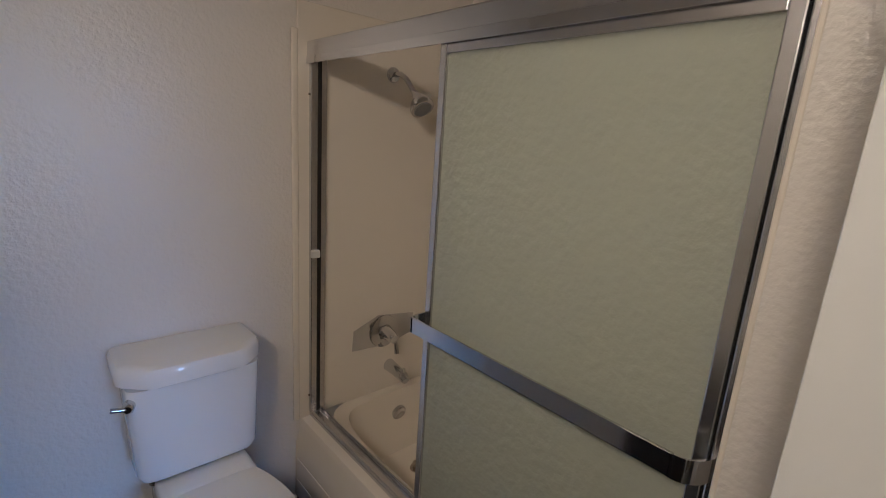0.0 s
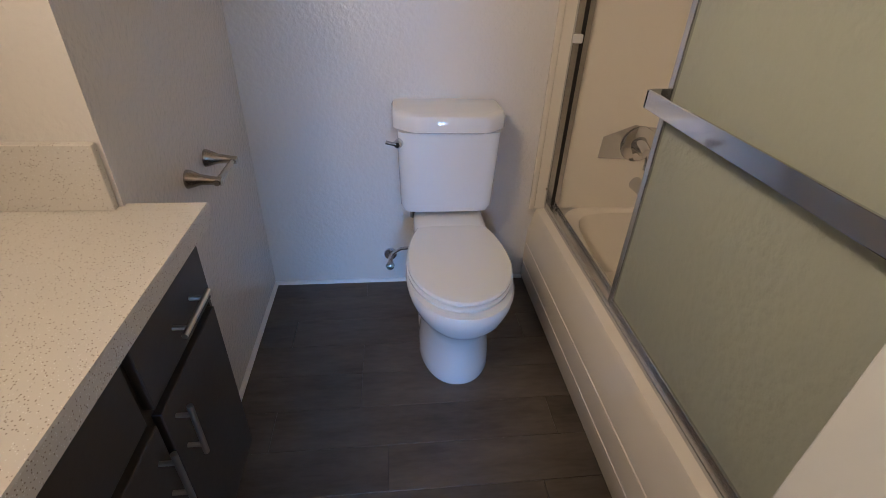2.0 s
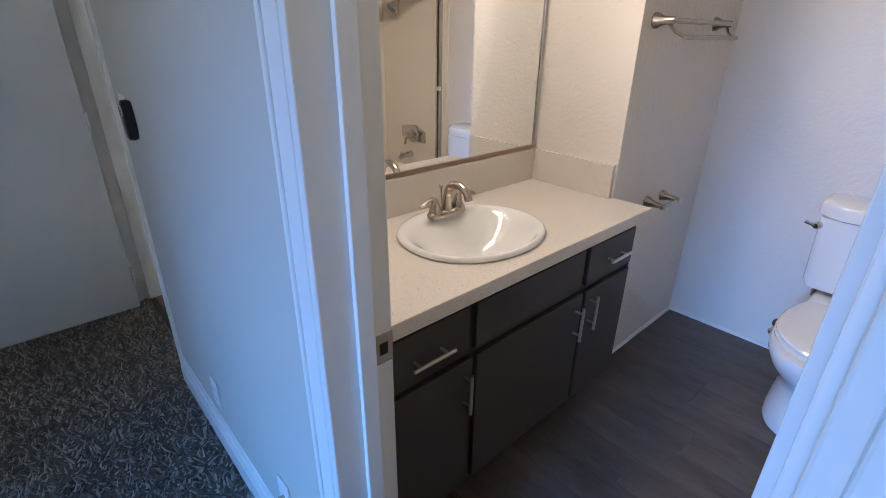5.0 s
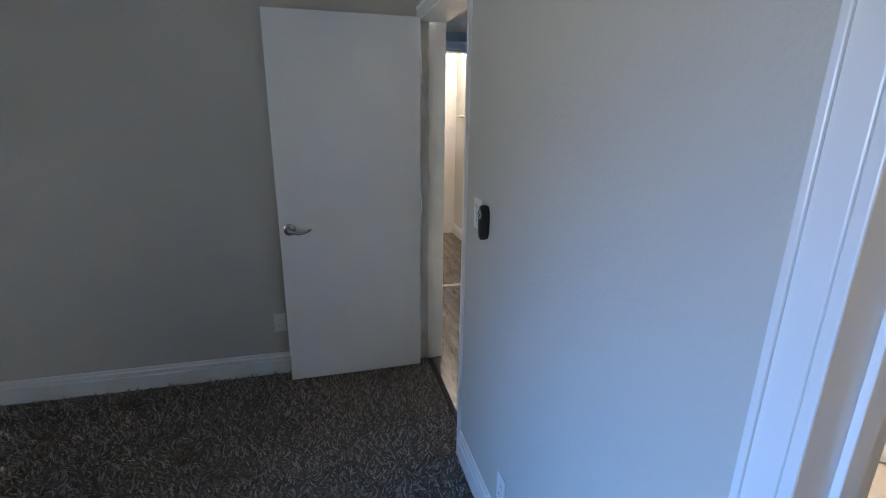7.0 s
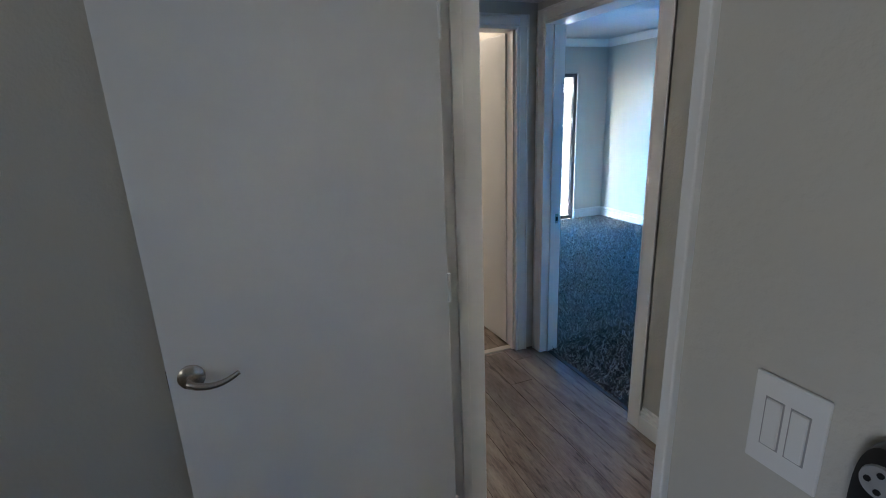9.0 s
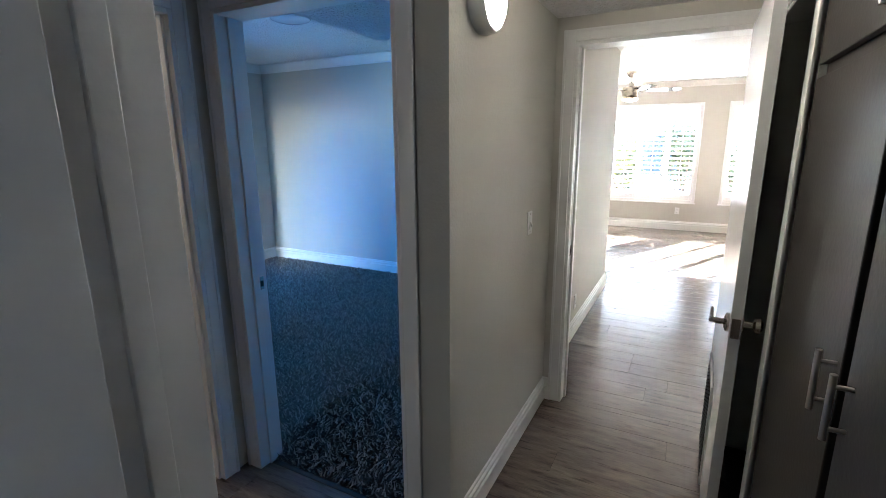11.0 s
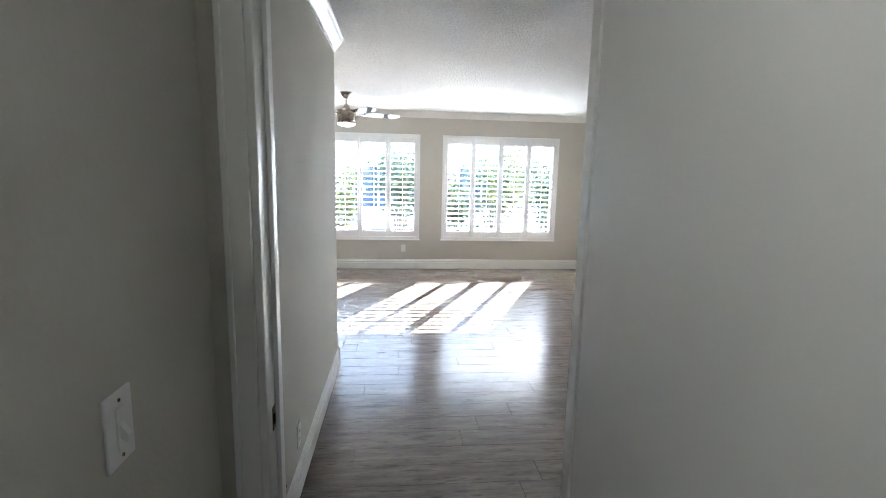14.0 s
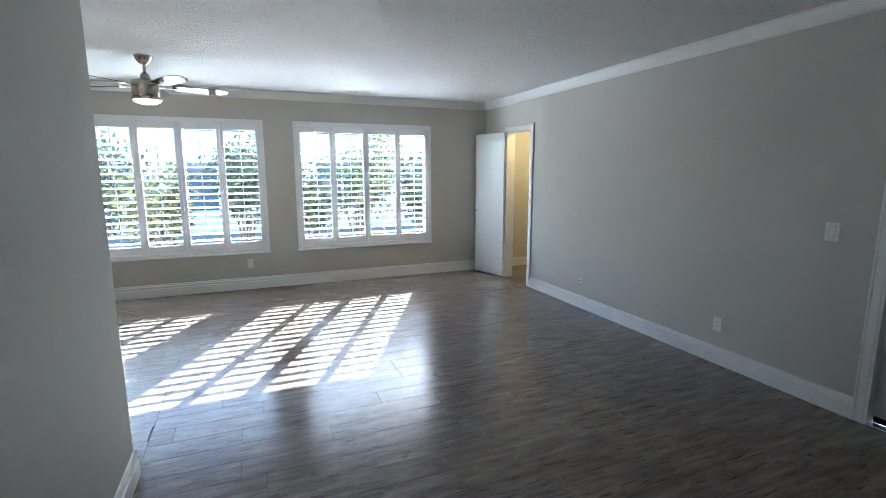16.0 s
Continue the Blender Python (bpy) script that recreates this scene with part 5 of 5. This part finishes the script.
def shrub(x, y, h, w, seed, leaves, label, blossom=0):
    rng = np.random.RandomState(seed)
    r = thing("shrub", label, "shrub", (x, y, -0.25), group="shrubs outside the windows")
    bm = bmesh.new()
    tips = []
    for i in range(7):
        a = rng.rand() * 6.28
        rr = w * (0.25 + 0.6 * rng.rand())
        top = h * (0.6 + 0.4 * rng.rand())
        pts = [(0.04 * math.cos(a), 0.04 * math.sin(a), 0.0), (rr * 0.35 * math.cos(a), rr * 0.35 * math.sin(a), top * 0.45), (rr * math.cos(a), rr * math.sin(a), top)]
        tube(bm, pts, [0.03, 0.018, 0.006], 6)
        tips.append(pts)
    lpart("trunk", bm, BARK, r, "", True)
    n = int(1000 * w * h)
    which = rng.randint(0, 7, n)
    verts, faces = [], []
    def cloud(n, size):
        v, f = [], []
        for k in range(n):
            p = tips[which[k % len(which)]]
            t = rng.rand() ** 0.6
            c = np.array(p[1]) * (1 - t) + np.array(p[2]) * t + rng.randn(3) * np.array([0.17, 0.17, 0.15]) * w
            c[2] = max(c[2], 0.1)
            d = rng.randn(3)
            d /= np.linalg.norm(d)
            e = np.cross(d, rng.randn(3))
            e /= np.linalg.norm(e)
            s = size * (0.6 + 0.8 * rng.rand())
            q = len(v)
            v += [tuple(c), tuple(c + d * s * 0.5 + e * s * 0.3), tuple(c + d * s), tuple(c + d * s * 0.5 - e * s * 0.3)]
            f.append((q, q + 1, q + 2, q + 3))
        return v, f
    for nm, cnt, size, m in (("crown", n, 0.085, leaves), ("blossoms", blossom, 0.06, BLOSSOM)):
        if not cnt:
            continue
        v, f = cloud(cnt, size)
        me = bpy.data.meshes.new(nm)
        me.from_pydata(v, [], f)
        me.materials.append(m)
        o = new(nm, me)
        o.parent = r


shrub(-2.6, 11.2, 2.0, 0.9, 1, LEAF2, "yellow-green leafy shrub outside the window")
shrub(-1.35, 12.0, 2.6, 1.0, 2, LEAF, "tall dark green shrub outside the window")
shrub(-0.1, 11.6, 1.9, 0.8, 3, LEAF, "green shrub with pink blossoms outside the window", 120)
shrub(0.85, 12.4, 2.7, 0.9, 4, LEAF2, "tall yellow-green shrub outside the window")
shrub(2.2, 12.2, 2.1, 1.0, 5, LEAF, "dark green shrub outside the window")
shrub(-3.9, 12.4, 2.4, 1.1, 6, LEAF, "dark green shrub with pink blossoms outside the window", 140)


# ---- carpet pile ----
def pile(name, x0, x1, y0, y1, step, label, seed):
    rng = np.random.RandomState(seed)
    nx, ny = int((x1 - x0) / step), int((y1 - y0) / step)
    gx, gy = np.meshgrid(np.arange(nx), np.arange(ny))
    n = nx * ny
    cx = x0 + (gx.ravel() + 0.5 + 0.9 * (rng.rand(n) - 0.5)) * step
    cy = y0 + (gy.ravel() + 0.5 + 0.9 * (rng.rand(n) - 0.5)) * step
    a = rng.rand(n) * 6.283
    lean = step * (0.5 + 1.4 * rng.rand(n))
    la = 2.6 * np.sin(cx * 31 + 2 * np.sin(cy * 23)) + 2.6 * np.sin(cy * 37 + 2 * np.sin(cx * 19)) + 1.6 * rng.rand(n)
    h = (0.010 + 0.014 * rng.rand(n)) * (1 + 0.35 * np.sin(cx * 43 + 3 * np.sin(cy * 29)))
    w = step * 0.42
    co = np.zeros((n, 4, 3))
    for k in range(3):
        co[:, k, 0] = cx + w * np.cos(a + 2.094 * k)
        co[:, k, 1] = cy + w * np.sin(a + 2.094 * k)
        co[:, k, 2] = -0.002
    co[:, 3, 0] = cx + lean * np.cos(la)
    co[:, 3, 1] = cy + lean * np.sin(la)
    co[:, 3, 2] = h
    idx = np.arange(n)[:, None] * 4
    tri = np.concatenate([idx + np.array([[0, 1, 3]]), idx + np.array([[1, 2, 3]]), idx + np.array([[2, 0, 3]])], axis=0)
    me = bpy.data.meshes.new(name)
    me.from_pydata(co.reshape(-1, 3).tolist(), [], tri.tolist())
    me.materials.append(TUFT)
    o = new(name, me)
    tagged(o, label, "carpet", "", "stuff")


TUFT = mat("carpet_yarn", (0.25, 0.225, 0.198), 0.9, var=0.1, spec=0.1)
nt = TUFT.node_tree
geo = nt.nodes.new("ShaderNodeNewGeometry")
hs = [n for n in nt.nodes if n.type == "HUE_SAT"][0]
kk = nt.nodes.new("ShaderNodeMath")
kk.operation = "MULTIPLY_ADD"
kk.inputs[1].default_value, kk.inputs[2].default_value = 1.3, 0.45
nt.links.new(geo.outputs["Random Per Island"], kk.inputs[0])
nt.links.new(kk.outputs[0], hs.inputs["Value"])
pile("carpet_pile_bedroom", -1.79, 1.0, -2.6, 0.045, 0.0145, "grey-brown shag carpet pile in the bedroom", 11)
pile("carpet_pile_second_bedroom", -6.15, -2.05, 1.18, 4.31, 0.0165, "grey-brown shag carpet pile in the second bedroom", 12)


# ---- floor boards, last ----
BOARD = {}


def board(floor, x0, x1, y0, y1, material):
    key = (round(x1 - x0, 3), round(y1 - y0, 3), material.name)
    if key not in BOARD:
        bm = bmesh.new()
        lx, ly, g, c = (x1 - x0) / 2, (y1 - y0) / 2, 0.0006, 0.001
        low = [(-lx + g, -ly + g, -0.006), (lx - g, -ly + g, -0.006), (lx - g, ly - g, -0.006), (-lx + g, ly - g, -0.006)]
        mid = [(x, y, -0.0012) for x, y, z in low]
        top = [(math.copysign(abs(x) - c, x), math.copysign(abs(y) - c, y), 0.0) for x, y, z in low]
        loft(bm, [low, mid, top], cap0=False)
        finish(bm)
        me = bpy.data.meshes.new("plank")
        bm.to_mesh(me)
        bm.free()
        me.materials.append(material)
        BOARD[key] = me
    ob = new("plank", BOARD[key])
    ob.location = ((x0 + x1) / 2, (y0 + y1) / 2, 0)
    ob.parent = floor


def boards(floor, x0, x1, y0, y1, width, length, material, seed):
    rng = random.Random(seed)
    y = y0
    while y < y1 - 0.01:
        ye = min(y + width, y1)
        x = x0 - round(rng.random(), 1) * length
        while x < x1 - 0.01:
            a, b = max(x, x0), min(x + length, x1)
            if b - a > 0.02:
                board(floor, a, b, y, ye, material)
            x += length
        y = ye


boards(floor_living, -1.9, 2.06, 2.42, 8.86, 0.165, 1.22, OAK, 3)
boards(floor_living, -5.08, -1.9, 4.96, 8.86, 0.165, 1.22, OAK, 4)
boards(floor_living, 2.06, 3.1, 7.4, 8.86, 0.165, 1.22, OAK, 6)
boards(floor_hall, -2.97, -0.88, 0.06, 2.42, 0.165, 1.22, OAK, 5)
boards(floor_hall, -4.9, -2.97, 0.06, 1.105, 0.165, 1.22, OAK, 8)
boards(floor_bath, -0.10, 2.29, 0.06, 2.305, 0.152, 0.92, VINYL, 7)
